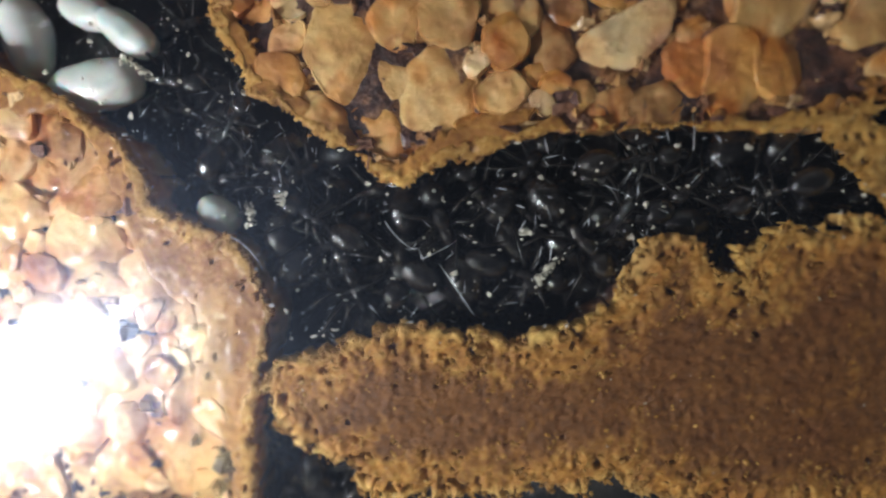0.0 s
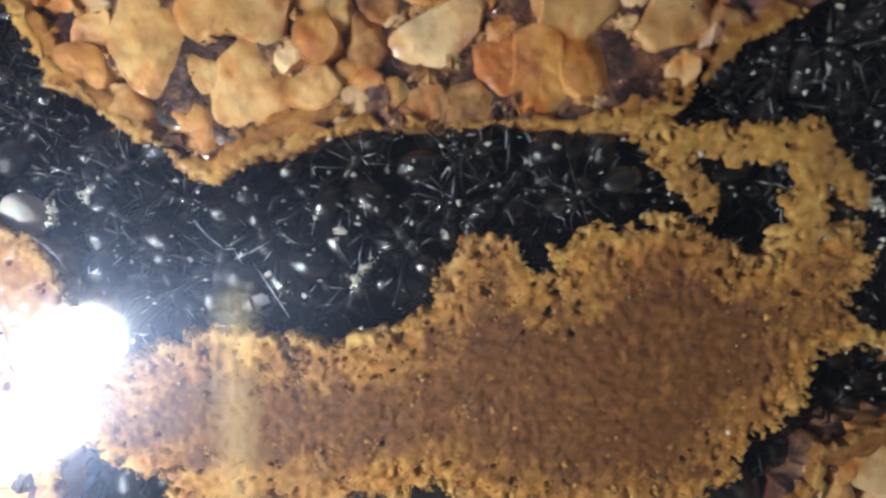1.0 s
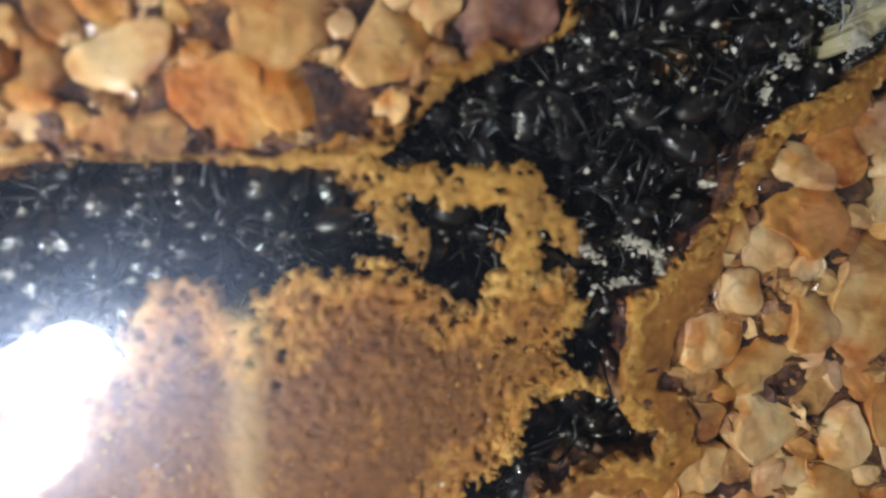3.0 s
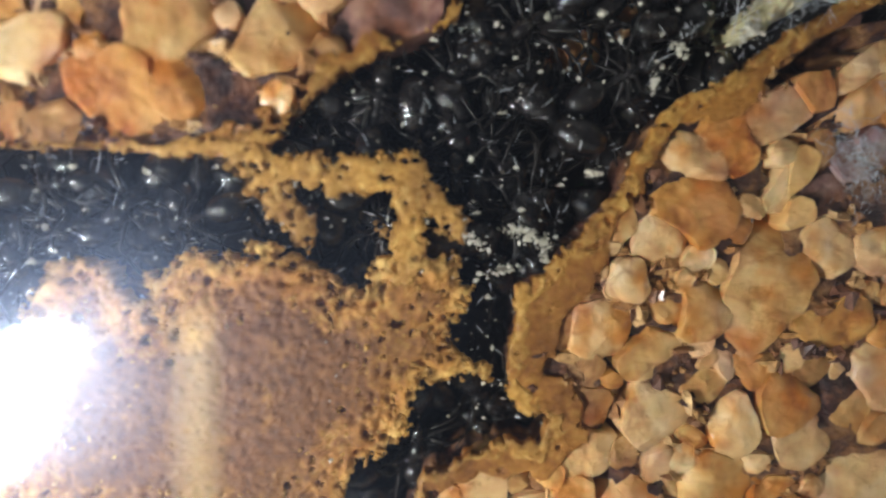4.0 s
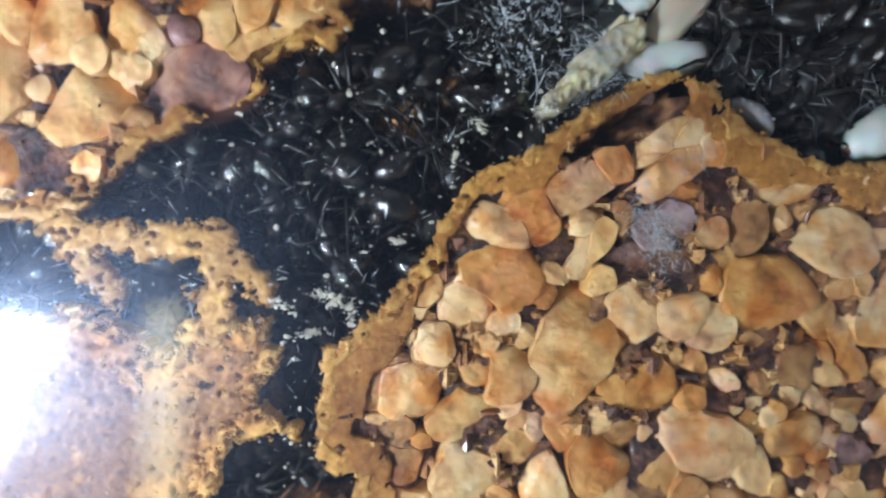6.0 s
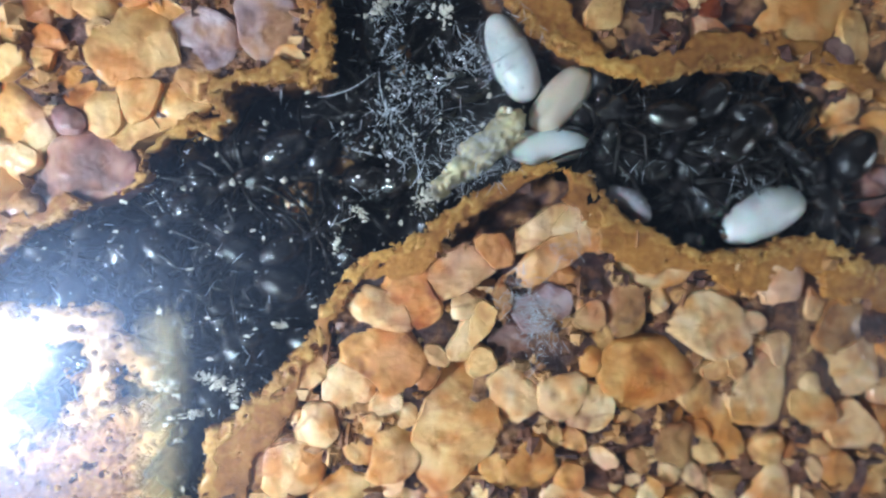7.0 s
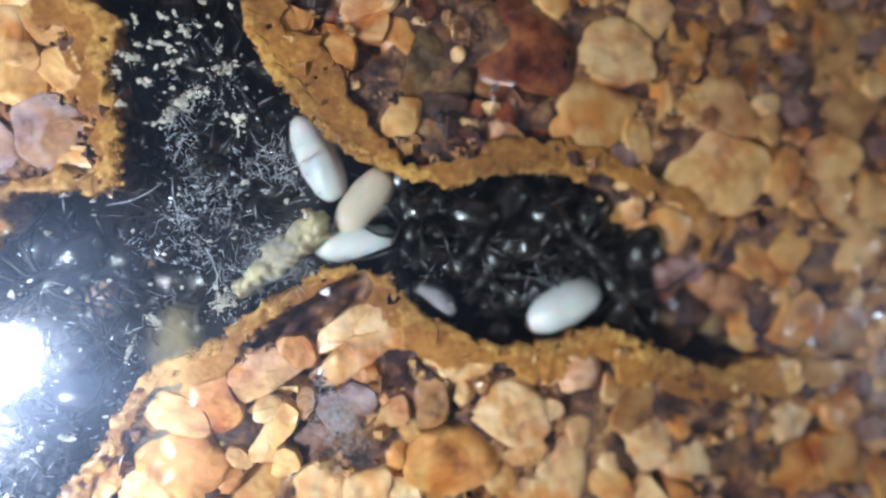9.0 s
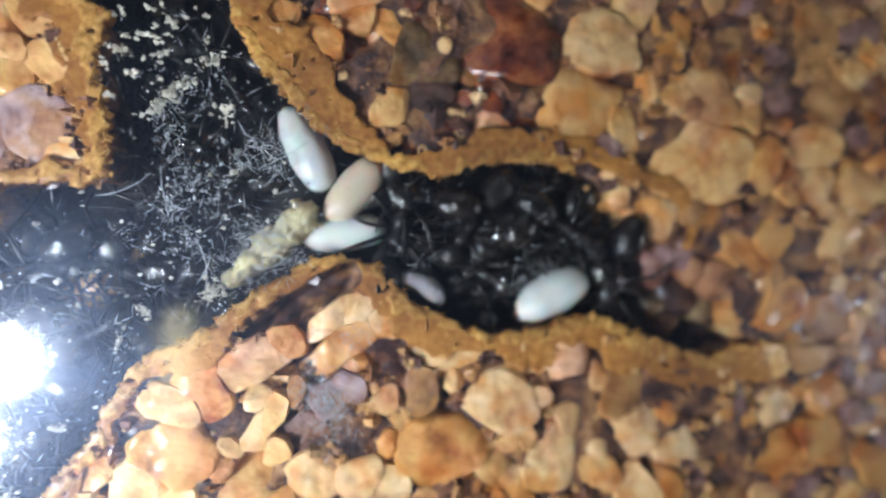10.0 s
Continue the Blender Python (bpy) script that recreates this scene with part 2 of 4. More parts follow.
def fbm(x, y, size, octaves=3, seed=0):
    """Noise about -1 to 1, with lumps of that size in mm."""
    total, amp, norm = 0.0, 1.0, 0.0
    for k in range(octaves):
        total = total + amp * (value_noise(x / size * 2 ** k, y / size * 2 ** k, seed + k) * 2 - 1)
        norm, amp = norm + amp, amp * 0.55
    return total / norm


def inside_by(poly, x, y):
    """Distance in mm to the outline: positive inside."""
    d, inside = np.full(np.shape(x), 1e9), np.zeros(np.shape(x), bool)
    for (ax, ay), (bx, by) in zip(poly, poly[1:] + poly[:1]):
        ex, ey = bx - ax, by - ay
        t = np.clip(((x - ax) * ex + (y - ay) * ey) / (ex * ex + ey * ey + 1e-9), 0, 1)
        d = np.minimum(d, (x - ax - t * ex) ** 2 + (y - ay - t * ey) ** 2)
        cross = (ay > y) != (by > y)
        inside ^= cross & (x < ax + (y - ay) * ex / (ey if abs(ey) > 1e-9 else 1e-9))
    return np.where(inside, 1, -1) * np.sqrt(d)


def strokes(x, y, lines):
    """Distance to thick strokes (ax, ay, bx, by, half width): positive within."""
    best = np.full(np.shape(x), -1e9)
    for ax, ay, bx, by, w in lines:
        ex, ey = bx - ax, by - ay
        t = np.clip(((x - ax) * ex + (y - ay) * ey) / (ex * ex + ey * ey + 1e-9), 0, 1)
        best = np.maximum(best, w - np.hypot(x - ax - t * ex, y - ay - t * ey))
    return best


def sheet(name, field, box, step, top, bottom, mat, parent=None, inset=None):
    """A crust that lies wherever field(x, y) > 0: its top at top(x, y, field), its walls down to bottom(x, y)."""
    xs, ys = np.arange(box[0], box[1] + step, step), np.arange(box[2], box[3] + step, step)
    X, Y = np.meshgrid(xs, ys, indexing="ij")
    J = np.random.RandomState(3)
    X = X + (J.rand(*X.shape) - 0.5) * step * 0.5
    Y = Y + (J.rand(*Y.shape) - 0.5) * step * 0.5
    F = field(X, Y)
    ny = len(ys)
    x, y, f = X.ravel(), Y.ravel(), F.ravel()
    i = (np.arange(len(xs) - 1)[:, None] * ny + np.arange(ny - 1)[None, :]).ravel()
    tris = np.concatenate([np.stack([i, i + ny, i + ny + 1], 1), np.stack([i, i + ny + 1, i + 1], 1)])
    good = (f[tris] > 0).sum(1)
    full, part_in = tris[good == 3], tris[(good == 1) | (good == 2)]
    px, py, pf = list(x), list(y), list(f)
    cut, faces, rim = {}, [tuple(q) for q in full], []

    def crossing(a, b):
        key = (a, b) if a < b else (b, a)
        if key not in cut:
            a, b = key
            s = f[a] / (f[a] - f[b])
            cut[key] = len(px)
            px.append(x[a] + s * (x[b] - x[a]))
            py.append(y[a] + s * (y[b] - y[a]))
            pf.append(0.0)
        return cut[key]

    for tri in part_in:
        poly, edge = [], []
        for a, b in ((tri[0], tri[1]), (tri[1], tri[2]), (tri[2], tri[0])):
            if f[a] > 0:
                poly.append(int(a))
            if (f[a] > 0) != (f[b] > 0):
                c = crossing(int(a), int(b))
                poly.append(c)
                edge.append((c, f[a] > 0))
        faces.append(tuple(poly))
        p, q = (edge[0][0], edge[1][0]) if edge[0][1] else (edge[1][0], edge[0][0])
        rim.append((p, q))
    px, py, pf = np.array(px), np.array(py), np.array(pf)
    pz = top(px, py, pf)
    used = np.unique(np.concatenate([np.array(q) for q in faces])) if faces else np.array([], int)
    remap = np.full(len(px), -1)
    remap[used] = np.arange(len(used))
    verts = np.stack([px[used], py[used], pz[used]], 1)
    faces = [tuple(remap[k] for k in q) for q in faces]
    low = {}
    extra = []
    bz = bottom(px, py)
    for p, q in rim:
        for k in (p, q):
            if k not in low:
                low[k] = len(used) + len(extra)
                extra.append((px[k], py[k], min(bz[k], pz[k] - 0.02)))
        faces.append((remap[q], remap[p], low[p], low[q]))
    if extra:
        verts = np.concatenate([verts, np.array(extra)])
    ob = solid(name, verts, faces, mat, parent)
    depth = np.zeros(len(verts), np.float32)
    depth[:len(used)] = np.asarray(inset(px[used], py[used]) if inset else pf[used], np.float32)
    ob.data.attributes.new("depth", "FLOAT", "POINT").data.foreach_set("value", depth)
    return ob


def rings(outline, levels):
    """Closed rings stacked: outline(k) gives (x, y) arrays for a scale, levels are (scale, z arrays or numbers)."""
    verts, faces = [], []
    for s, z in levels:
        x, y = outline(s)
        verts += list(zip(x, y, np.broadcast_to(z, x.shape)))
    n = len(x)
    for r in range(len(levels) - 1):
        for k in range(n):
            a, b = r * n + k, r * n + (k + 1) % n
            faces.append((a, b, b + n, a + n))
    faces.append(tuple(range(len(verts) - n, len(verts))))
    return verts, faces


def ball(cx, cy, cz, rx, ry, rz, n=14, m=9, shape=None):
    verts, faces = [], []
    for i in range(m + 1):
        th = math.pi * i / m
        for k in range(n):
            ph = 2 * math.pi * k / n
            p = Vector((math.cos(th), math.sin(th) * math.cos(ph), math.sin(th) * math.sin(ph)))
            s = shape(p) if shape else 1.0
            verts.append((cx + p.x * rx, cy + p.y * ry * s, cz + p.z * rz * s))
    for i in range(m):
        for k in range(n):
            a, b = i * n + k, i * n + (k + 1) % n
            faces.append((a, a + n, b + n, b))
    return verts, faces


def tube(points, radii, n=6):
    verts, faces = [], []
    pts = [Vector(p) for p in points]
    for i, p in enumerate(pts):
        d = (pts[min(i + 1, len(pts) - 1)] - pts[max(i - 1, 0)]).normalized()
        u = d.cross(Vector((0.3, 0.2, 1))).normalized()
        v = d.cross(u)
        for k in range(n):
            a = 2 * math.pi * k / n
            verts.append(tuple(p + (u * math.cos(a) + v * math.sin(a)) * radii[i]))
    for i in range(len(pts) - 1):
        for k in range(n):
            a, b = i * n + k, i * n + (k + 1) % n
            faces.append((a, b, b + n, a + n))
    faces.append(tuple(range(n))[::-1])
    faces.append(tuple(range(len(verts) - n, len(verts))))
    return verts, faces


def blend(*pieces):
    verts, faces = [], []
    for v, f in pieces:
        o = len(verts)
        verts += list(v)
        faces += [tuple(k + o for k in q) for q in f]
    return verts, faces


# ---------- plan ----------
FLOOR = -4.2
A = [(-14.6, 11.5), (-13.7, 9.1), (-12.9, 7.6), (-12.2, 6.0), (-10.4, 5.1), (-8.6, 3.8), (-6.8, 3.2), (-6.0, 1.8), (-4.4, 1.3),
     (-3.1, 1.7), (-1.5, 2.4), (0.6, 2.9), (2.6, 3.7), (7.7, 4.0), (13.2, 3.9), (17.6, 3.8), (19.0, 4.7), (20.6, 6.4), (22.4, 8.0),
     (24.2, 9.1), (25.8, 9.8), (27.6, 10.7), (28.0, 12.2), (30.0, 13.2), (31.8, 14.1), (31.9, 15.7), (33.5, 16.2), (36.5, 16.2),
     (37.4, 17.0), (37.0, 20.0), (36.8, 23.0), (36.9, 25.0), (35.4, 25.9), (34.5, 29.0), (33.0, 45.0), (-22.0, 45.0), (-16.5, 20.0)]
B = [(-42.0, 17.0), (-30.0, 10.0), (-26.1, 7.6), (-24.2, 6.7), (-22.0, 5.3), (-19.8, 3.9), (-18.6, 2.1), (-17.9, 0.3), (-15.6, -0.9), (-13.1, -1.8),
     (-12.0, -4.0), (-11.6, -5.8), (-11.7, -7.7), (-12.4, -9.6), (-12.8, -12.3), (-12.6, -15.5), (-13.5, -20.0), (-15.0, -32.0), (-42.0, -32.0)]
S = [(-11.4, -8.3), (-8.8, -8.0), (-6.9, -7.1), (-4.5, -6.3), (-2.6, -6.4), (0.0, -6.8), (2.7, -7.0), (4.6, -6.3), (6.3, -5.2), (7.8, -3.8),
     (8.6, -2.0), (10.3, -1.2), (11.5, -1.9), (12.3, -3.1), (13.2, -3.6), (13.4, -2.2), (14.6, -1.2), (15.7, -0.6), (16.5, -1.4), (17.7, -0.8),
     (20.2, -0.9), (21.9, -1.5), (22.6, -2.4), (24.1, -2.5), (24.6, -1.2), (28.2, -1.0), (28.8, -2.6), (28.1, -4.2), (28.6, -5.7), (29.6, -6.7),
     (26.6, -7.4), (26.2, -8.6), (25.0, -10.6), (23.4, -12.0), (22.2, -14.4), (19.0, -16.3), (9.5, -15.6), (7.0, -14.4), (5.1, -15.2), (-5.9, -16.2),
     (-7.2, -14.5), (-9.3, -13.4), (-11.0, -12.2), (-12.1, -10.0)]
C = [(34.7, 0.7), (33.3, -0.9), (31.6, -2.1), (31.2, -4.8), (31.2, -7.8), (32.1, -8.6), (33.4, -9.2), (32.8, -10.4), (31.3, -10.4), (28.9, -11.1),
     (26.8, -12.4), (25.6, -15.5), (25.0, -32.0), (110.0, -32.0), (110.0, 5.0), (90.0, 7.5), (74.2, 7.9), (72.1, 7.1), (68.2, 8.2), (65.5, 9.4),
     (63.3, 9.7), (61.6, 9.1), (58.0, 8.6), (55.7, 9.2), (53.4, 10.2), (52.0, 11.4), (51.2, 12.5), (49.5, 12.9), (47.2, 12.5), (45.5, 11.7),
     (43.4, 10.2), (42.4, 8.8), (39.9, 7.8), (38.0, 6.5), (36.8, 3.6)]
E = [(43.0, 27.0), (43.4, 25.0), (44.6, 23.1), (46.1, 21.4), (47.9, 19.7), (49.9, 18.6), (52.6, 17.8), (54.5, 17.7), (57.0, 18.6), (58.8, 18.8),
     (61.1, 18.9), (62.9, 18.1), (64.6, 16.4), (66.5, 15.4), (68.6, 13.8), (71.5, 12.2), (73.4, 10.2), (74.4, 8.0), (90.0, 7.7), (110.0, 5.3),
     (110.0, 46.0), (42.0, 46.0)]
TRENCH = [(43.8, 8.4, 46.0, 9.6, 0.5), (46.0, 9.6, 47.8, 10.8, 0.8), (47.8, 10.8, 49.5, 11.8, 0.85)]
TRENCH_DEPTH = 1.8
RIDGE = [(60.5, 19.8, 63.3, 19.7, 0.75), (63.3, 19.7, 66.2, 18.8, 0.55), (66.2, 18.6, 69.0, 17.9, 0.45), (69.0, 17.9, 71.0, 15.8, 0.45), (71.0, 15.8, 70.6, 14.2, 0.3)]
BLOCKS = {"A": A, "B": B, "C": C, "E": E}
RIMS = {"A": 0.85, "B": 2.2, "C": 1.7, "E": 1.9}


def floor_z(x, y):
    x, y = np.asarray(x, float), np.asarray(y, float)
    heap = lambda cx, cy, r, h: h * np.exp(-((x - cx) ** 2 + (y - cy) ** 2) / (r * r))
    z = FLOOR + heap(48.5, 16.3, 4.2, 1.9) + heap(62, 10.6, 2.6, 1.5) + heap(-22, 8.5, 4.0, 1.5) + heap(54, 11.3, 2.2, 2.3) + heap(45.2, 13.6, 2.2, 0.9) + heap(-15, -0.3, 1.6, 1.4)
    return z + 0.35 * fbm(x, y, 2.5, 4, 5)


# ---------- gallery floor and glass ----------
def build_floor():
    xs, ys = np.arange(-42, 110.1, 0.5), np.arange(-32, 46.1, 0.5)
    X, Y = np.meshgrid(xs, ys, indexing="ij")
    Z = floor_z(X, Y)
    n = len(ys)
    i = (np.arange(len(xs) - 1)[:, None] * n + np.arange(n - 1)[None, :]).ravel()
    verts = np.stack([X.ravel(), Y.ravel(), Z.ravel()], 1)
    ob = solid("floor", verts, np.stack([i, i + n, i + n + 1, i + 1], 1), SOIL)
    tagged(ob, "black gallery floor of the ant nest", "floor", kind="structure")


def box(x0, x1, y0, y1, z0, z1):
    v = [(x, y, z) for z in (z0, z1) for x, y in ((x0, y0), (x1, y0), (x1, y1), (x0, y1))]
    return v, [(0, 3, 2, 1), (4, 5, 6, 7), (0, 1, 5, 4), (1, 2, 6, 5), (2, 3, 7, 6), (3, 0, 4, 7)]


def build_glass():
    ob = solid("glass_pane", *box(-42, 110, -32, 46, 0.0, 2.0), GLASS, smooth=False)
    ob.visible_shadow = False
    tagged(ob, "clear glass pane with faint smears and added glare haze, lying on the nest", "glass pane", kind="structure")
    for name, b in (("wall_west", (-46, -42, -36, 50)), ("wall_east", (110, 114, -36, 50)), ("wall_south", (-42, 110, -36, -32)), ("wall_north", (-42, 110, 46, 50))):
        wall = solid(name, *box(*b, -8, 2.0), PLASTIC, smooth=False)
        tagged(wall, "black plastic rim that holds the nest", "nest wall", kind="structure")
    base = solid("base_plate", *box(-46, 114, -36, 50, -12, -8.02), PLASTIC, smooth=False)
    tagged(base, "black plastic plate under the nest", "base plate", kind="structure")


# ---------- cork blocks ----------
SEEDS = {"A": [], "B": [], "C": [], "E": []}


def seed(block, x, y, r, aspect, angle, tone, dz):
    SEEDS[block].append((x, y, r, aspect, radians(angle), tone, dz))


# A
seed('A', 33.6, 19.2, 1.78, 1.2, 70, 'mauve', -0.1)
seed('A', 34.6, 22.4, 1.36, 1.2, -40, 'tan', 0.0)
seed('A', 32.4, 23.0, 1.19, 1.0, 0, 'tan', 0.0)
seed('A', 33.2, 24.8, 1.07, 1.0, 0, 'tan', 0.0)
seed('A', 13.9, 10.8, 2.66, 1.1, 0, 'tan', 0.0)
seed('A', 19.3, 9.8, 2.03, 1.1, 60, 'tan', 0.0)
seed('A', 19.4, 12.3, 0.95, 1.0, 0, 'pale', 0.0)
seed('A', 21.5, 11.6, 0.90, 1.0, 0, 'pale', 0.0)
seed('A', 22.3, 13.0, 1.00, 1.0, 0, 'pale', 0.0)
seed('A', 25.0, 11.3, 2.58, 1.4, 20, 'maroon', -0.1)
seed('A', 10.1, 6.9, 1.60, 1.0, 0, 'orange', 0.0)
seed('A', 14.5, 6.9, 1.71, 1.1, 0, 'orange', 0.0)
seed('A', 17.2, 7.1, 1.03, 1.0, 0, 'dark', -0.5)
seed('A', 27.5, 13.3, 1.67, 1.2, 30, 'tan', 0.0)
seed('A', -2.4, 6.0, 2.28, 1.1, 75, 'tan', 0.0)
seed('A', -6.9, 7.9, 2.78, 1.5, -45, 'tan', 0.0)
seed('A', -4.6, 9.6, 1.45, 1.0, 0, 'tan', 0.0)
seed('A', -1.4, 9.9, 1.56, 1.0, 0, 'tan', 0.0)
seed('A', 1.1, 8.6, 1.28, 1.0, 0, 'orange', 0.0)
seed('A', 3.7, 8.4, 1.39, 1.0, 0, 'brown', -0.3)
seed('A', 6.8, 8.3, 2.01, 2.4, 35, 'pale', 0.0)
seed('A', 1.2, 6.0, 1.28, 1.3, 0, 'tan', 0.0)
seed('A', 12.3, 6.7, 1.95, 1.0, 0, 'orange', 0.0)
seed('A', 8.7, 5.5, 1.39, 1.1, 0, 'brown', 0.0)
seed('A', 11.8, 10.3, 1.34, 1.0, 0, 'tan', -0.2)
seed('A', 6.5, 5.2, 1.11, 1.6, 20, 'brown', -0.2)
seed('A', -8.1, 4.6, 1.67, 2.0, -50, 'tan', -0.1)
seed('A', -4.6, 6.9, 1.2, 1.6, -55, 'tan', -0.2)
seed('A', -5.2, 4.3, 1.3, 1.4, -40, 'orange', -0.2)
seed('A', 4.3, 10.4, 1.25, 1.0, 0, 'brown', -0.3)
seed('A', 17.9, 13.4, 1.80, 1.1, 80, 'tan', 0.0)
seed('A', 20.9, 11.9, 0.87, 1.0, 0, 'pale', 0.0)
seed('A', 15.4, 14.1, 1.39, 1.0, 0, 'tan', 0.0)
seed('A', 29.1, 14.2, 2.21, 1.2, 30, 'tan', 0.0)
seed('A', 25.7, 14.4, 1.45, 1.0, 0, 'tan', 0.0)
seed('A', 24.2, 18.4, 0.78, 1.3, 60, 'dark', -0.7)
seed('A', 27.1, 17.4, 2.17, 1.0, 0, 'tan', 0.0)
seed('A', 30.7, 18.3, 1.80, 1.0, 0, 'mauve', 0.0)
seed('A', 27.1, 14.8, 1.74, 1.2, 30, 'tan', 0.0)
seed('A', 21.2, 14.0, 1.80, 1.0, 0, 'tan', 0.0)
seed('A', 24.3, 15.4, 1.35, 1.6, -60, 'orange', 0.0)
seed('A', 30.2, 16.0, 1.20, 1.0, 0, 'tan', -0.2)
seed('A', 32.1, 24.2, 1.39, 1.0, 0, 'pale', 0.0)
seed('A', 32.1, 21.9, 1.45, 1.0, 0, 'tan', 0.0)
# B
seed('B', -22.3, -1.9, 2.11, 1.1, 0, 'tan', 0.0)
seed('B', -18.9, -3.8, 1.94, 1.5, 15, 'pale', 0.0)
seed('B', -26.0, 0.1, 1.47, 1.0, 0, 'tan', 0.0)
seed('B', -26.1, 2.7, 1.41, 1.0, 0, 'pale', 0.0)
seed('B', -20.6, -9.6, 1.76, 1.0, 60, 'tan', 0.0)
seed('B', -21.5, 0.9, 1.82, 1.0, 0, 'orange', 0.0)
seed('B', -16.7, -3.8, 1.17, 1.5, 70, 'tan', 0.0)
seed('B', -24.7, -6.2, 1.47, 1.0, 0, 'tan', 0.0)
seed('B', -16.7, -10.7, 1.41, 1.5, 80, 'brown', -0.2)
seed('B', -20.7, -14.9, 1.76, 1.0, 0, 'tan', 0.0)
seed('B', -23.3, 4.1, 1.47, 1.3, -30, 'brown', -0.1)
seed('B', -26.1, -10.9, 1.76, 1.0, 0, 'tan', 0.0)
# C
seed('C', 40.6, 4.6, 2.07, 1.5, 30, 'pale', 0.0)
seed('C', 44.0, 6.5, 1.82, 1.8, 25, 'pale', 0.0)
seed('C', 49.5, 8.1, 1.52, 2.6, 33, 'tan', 0.0)
seed('C', 50.4, 10.0, 1.15, 2.2, 35, 'pale', -0.1)
seed('C', 45.5, 3.8, 1.05, 2.6, 60, 'tan', 0.0)
seed('C', 49.5, 5.3, 1.15, 1.0, 0, 'mauve', -0.1)
seed('C', 55.3, 7.7, 1.87, 1.5, -10, 'pale', 0.0)
seed('C', 55.2, 1.7, 2.56, 1.1, 0, 'orange', 0.0)
seed('C', 58.6, 4.5, 2.20, 1.2, -20, 'pale', 0.0)
seed('C', 62.8, 7.7, 2.05, 1.3, -5, 'pale', 0.0)
seed('C', 62.5, 0.6, 2.15, 1.1, 60, 'pale', 0.0)
seed('C', 67.5, 2.5, 1.93, 1.2, 70, 'pale', 0.0)
seed('C', 70.6, 1.3, 1.60, 1.0, 0, 'pale', -0.1)
seed('C', 50.6, 0.1, 1.46, 1.0, 0, 'pale', 0.0)
seed('C', 47.9, 0.2, 1.59, 1.0, 0, 'pale', 0.0)
seed('C', 39.0, 0.6, 1.76, 1.3, 10, 'pale', 0.0)
seed('C', 36.2, 1.1, 1.29, 1.0, 0, 'tan', 0.0)
seed('C', 53.7, 4.9, 1.39, 1.0, 0, 'brown', -0.3)
# Dark sunken granule painted in place of a shaded hole.
seed('C', 63.3, 5.1, 1.36, 1.2, 30, 'dark', -1.0)
seed('C', 47.4, 2.8, 1.26, 1.0, 0, 'dark', -0.5)
seed('C', 50.1, 2.7, 1.16, 1.2, 0, 'dark', -0.6)
seed('C', 69.8, 5.0, 1.65, 1.8, -30, 'wet', -0.8)
seed('C', 74.0, 1.2, 1.76, 1.0, 0, 'brown', -0.3)
seed('C', 67.8, -1.5, 1.68, 1.0, 0, 'pale', -0.1)
seed('C', 77.8, 0.7, 2.01, 1.0, 0, 'orange', -0.2)
seed('C', 35.8, -4.4, 1.59, 1.1, 40, 'pale', 0.0)
seed('C', 38.7, -5.7, 1.48, 1.0, 0, 'tan', 0.0)
seed('C', 37.2, -1.7, 1.21, 1.1, 50, 'pale', 0.0)
seed('C', 41.3, -3.3, 1.46, 1.0, 0, 'tan', 0.0)
seed('C', 38.9, -9.1, 1.88, 1.1, 0, 'pale', 0.0)
seed('C', 41.9, -7.5, 1.31, 1.8, -20, 'tan', 0.0)
seed('C', 40.2, 2.0, 2.32, 1.1, 10, 'orange', 0.0)
seed('C', 41.6, 5.5, 2.10, 1.1, 0, 'orange', 0.0)
seed('C', 44.5, -2.1, 2.89, 1.5, 75, 'tan', 0.0)
seed('C', 44.9, 3.2, 1.01, 2.2, 70, 'pale', 0.0)
seed('C', 49.0, -4.1, 1.48, 1.0, 0, 'orange', -0.1)
seed('C', 48.8, 4.7, 1.41, 1.2, 0, 'mauve', -0.3)
seed('C', 47.3, -10.5, 1.65, 1.0, 0, 'pale', 0.0)
seed('C', 52.3, -6.9, 2.34, 1.1, 0, 'pale', 0.0)
seed('C', 35.5, -8.6, 1.25, 1.0, 0, 'brown', -0.3)
seed('C', 47.6, -6.7, 1.12, 1.0, 0, 'brown', -0.3)
seed('C', 42.7, -12.9, 1.91, 1.0, 0, 'tan', 0.0)
seed('C', 50.9, -12.8, 2.46, 1.0, 0, 'pale', 0.0)
seed('C', 52.0, -0.4, 1.39, 1.3, 80, 'pale', 0.0)
seed('C', 46.1, -8.3, 1.68, 1.0, 0, 'orange', 0.0)
seed('C', 39.6, -3.2, 1.04, 1.0, 0, 'tan', -0.2)
seed('C', 33.6, -4.3, 1.16, 1.0, 0, 'brown', -0.3)
seed('C', 57.2, -2.6, 1.32, 1.0, 0, 'brown', -0.3)
seed('C', 66.8, 4.3, 1.80, 1.0, 0, 'brown', -0.2)
seed('C', 77.5, 3.7, 1.39, 1.2, 0, 'pale', 0.0)
seed('C', 65.0, 5.8, 0.95, 1.6, 80, 'pale', 0.0)
seed('C', 71.5, 4.3, 1.58, 1.4, -25, 'dark', -0.5)
seed('C', 81.2, 1.5, 1.89, 1.0, 0, 'orange', 0.0)
seed('C', 50.0, 11.9, 1.13, 1.0, 0, 'dark', -0.2)
seed('C', 79.5, 7.2, 1.58, 1.3, 0, 'brown', 0.0)
seed('C', 48.9, 9.6, 1.25, 2.7, 38, 'pale', 0.0)
seed('C', 51.6, 7.3, 1.00, 1.2, 0, 'brown', -0.4)
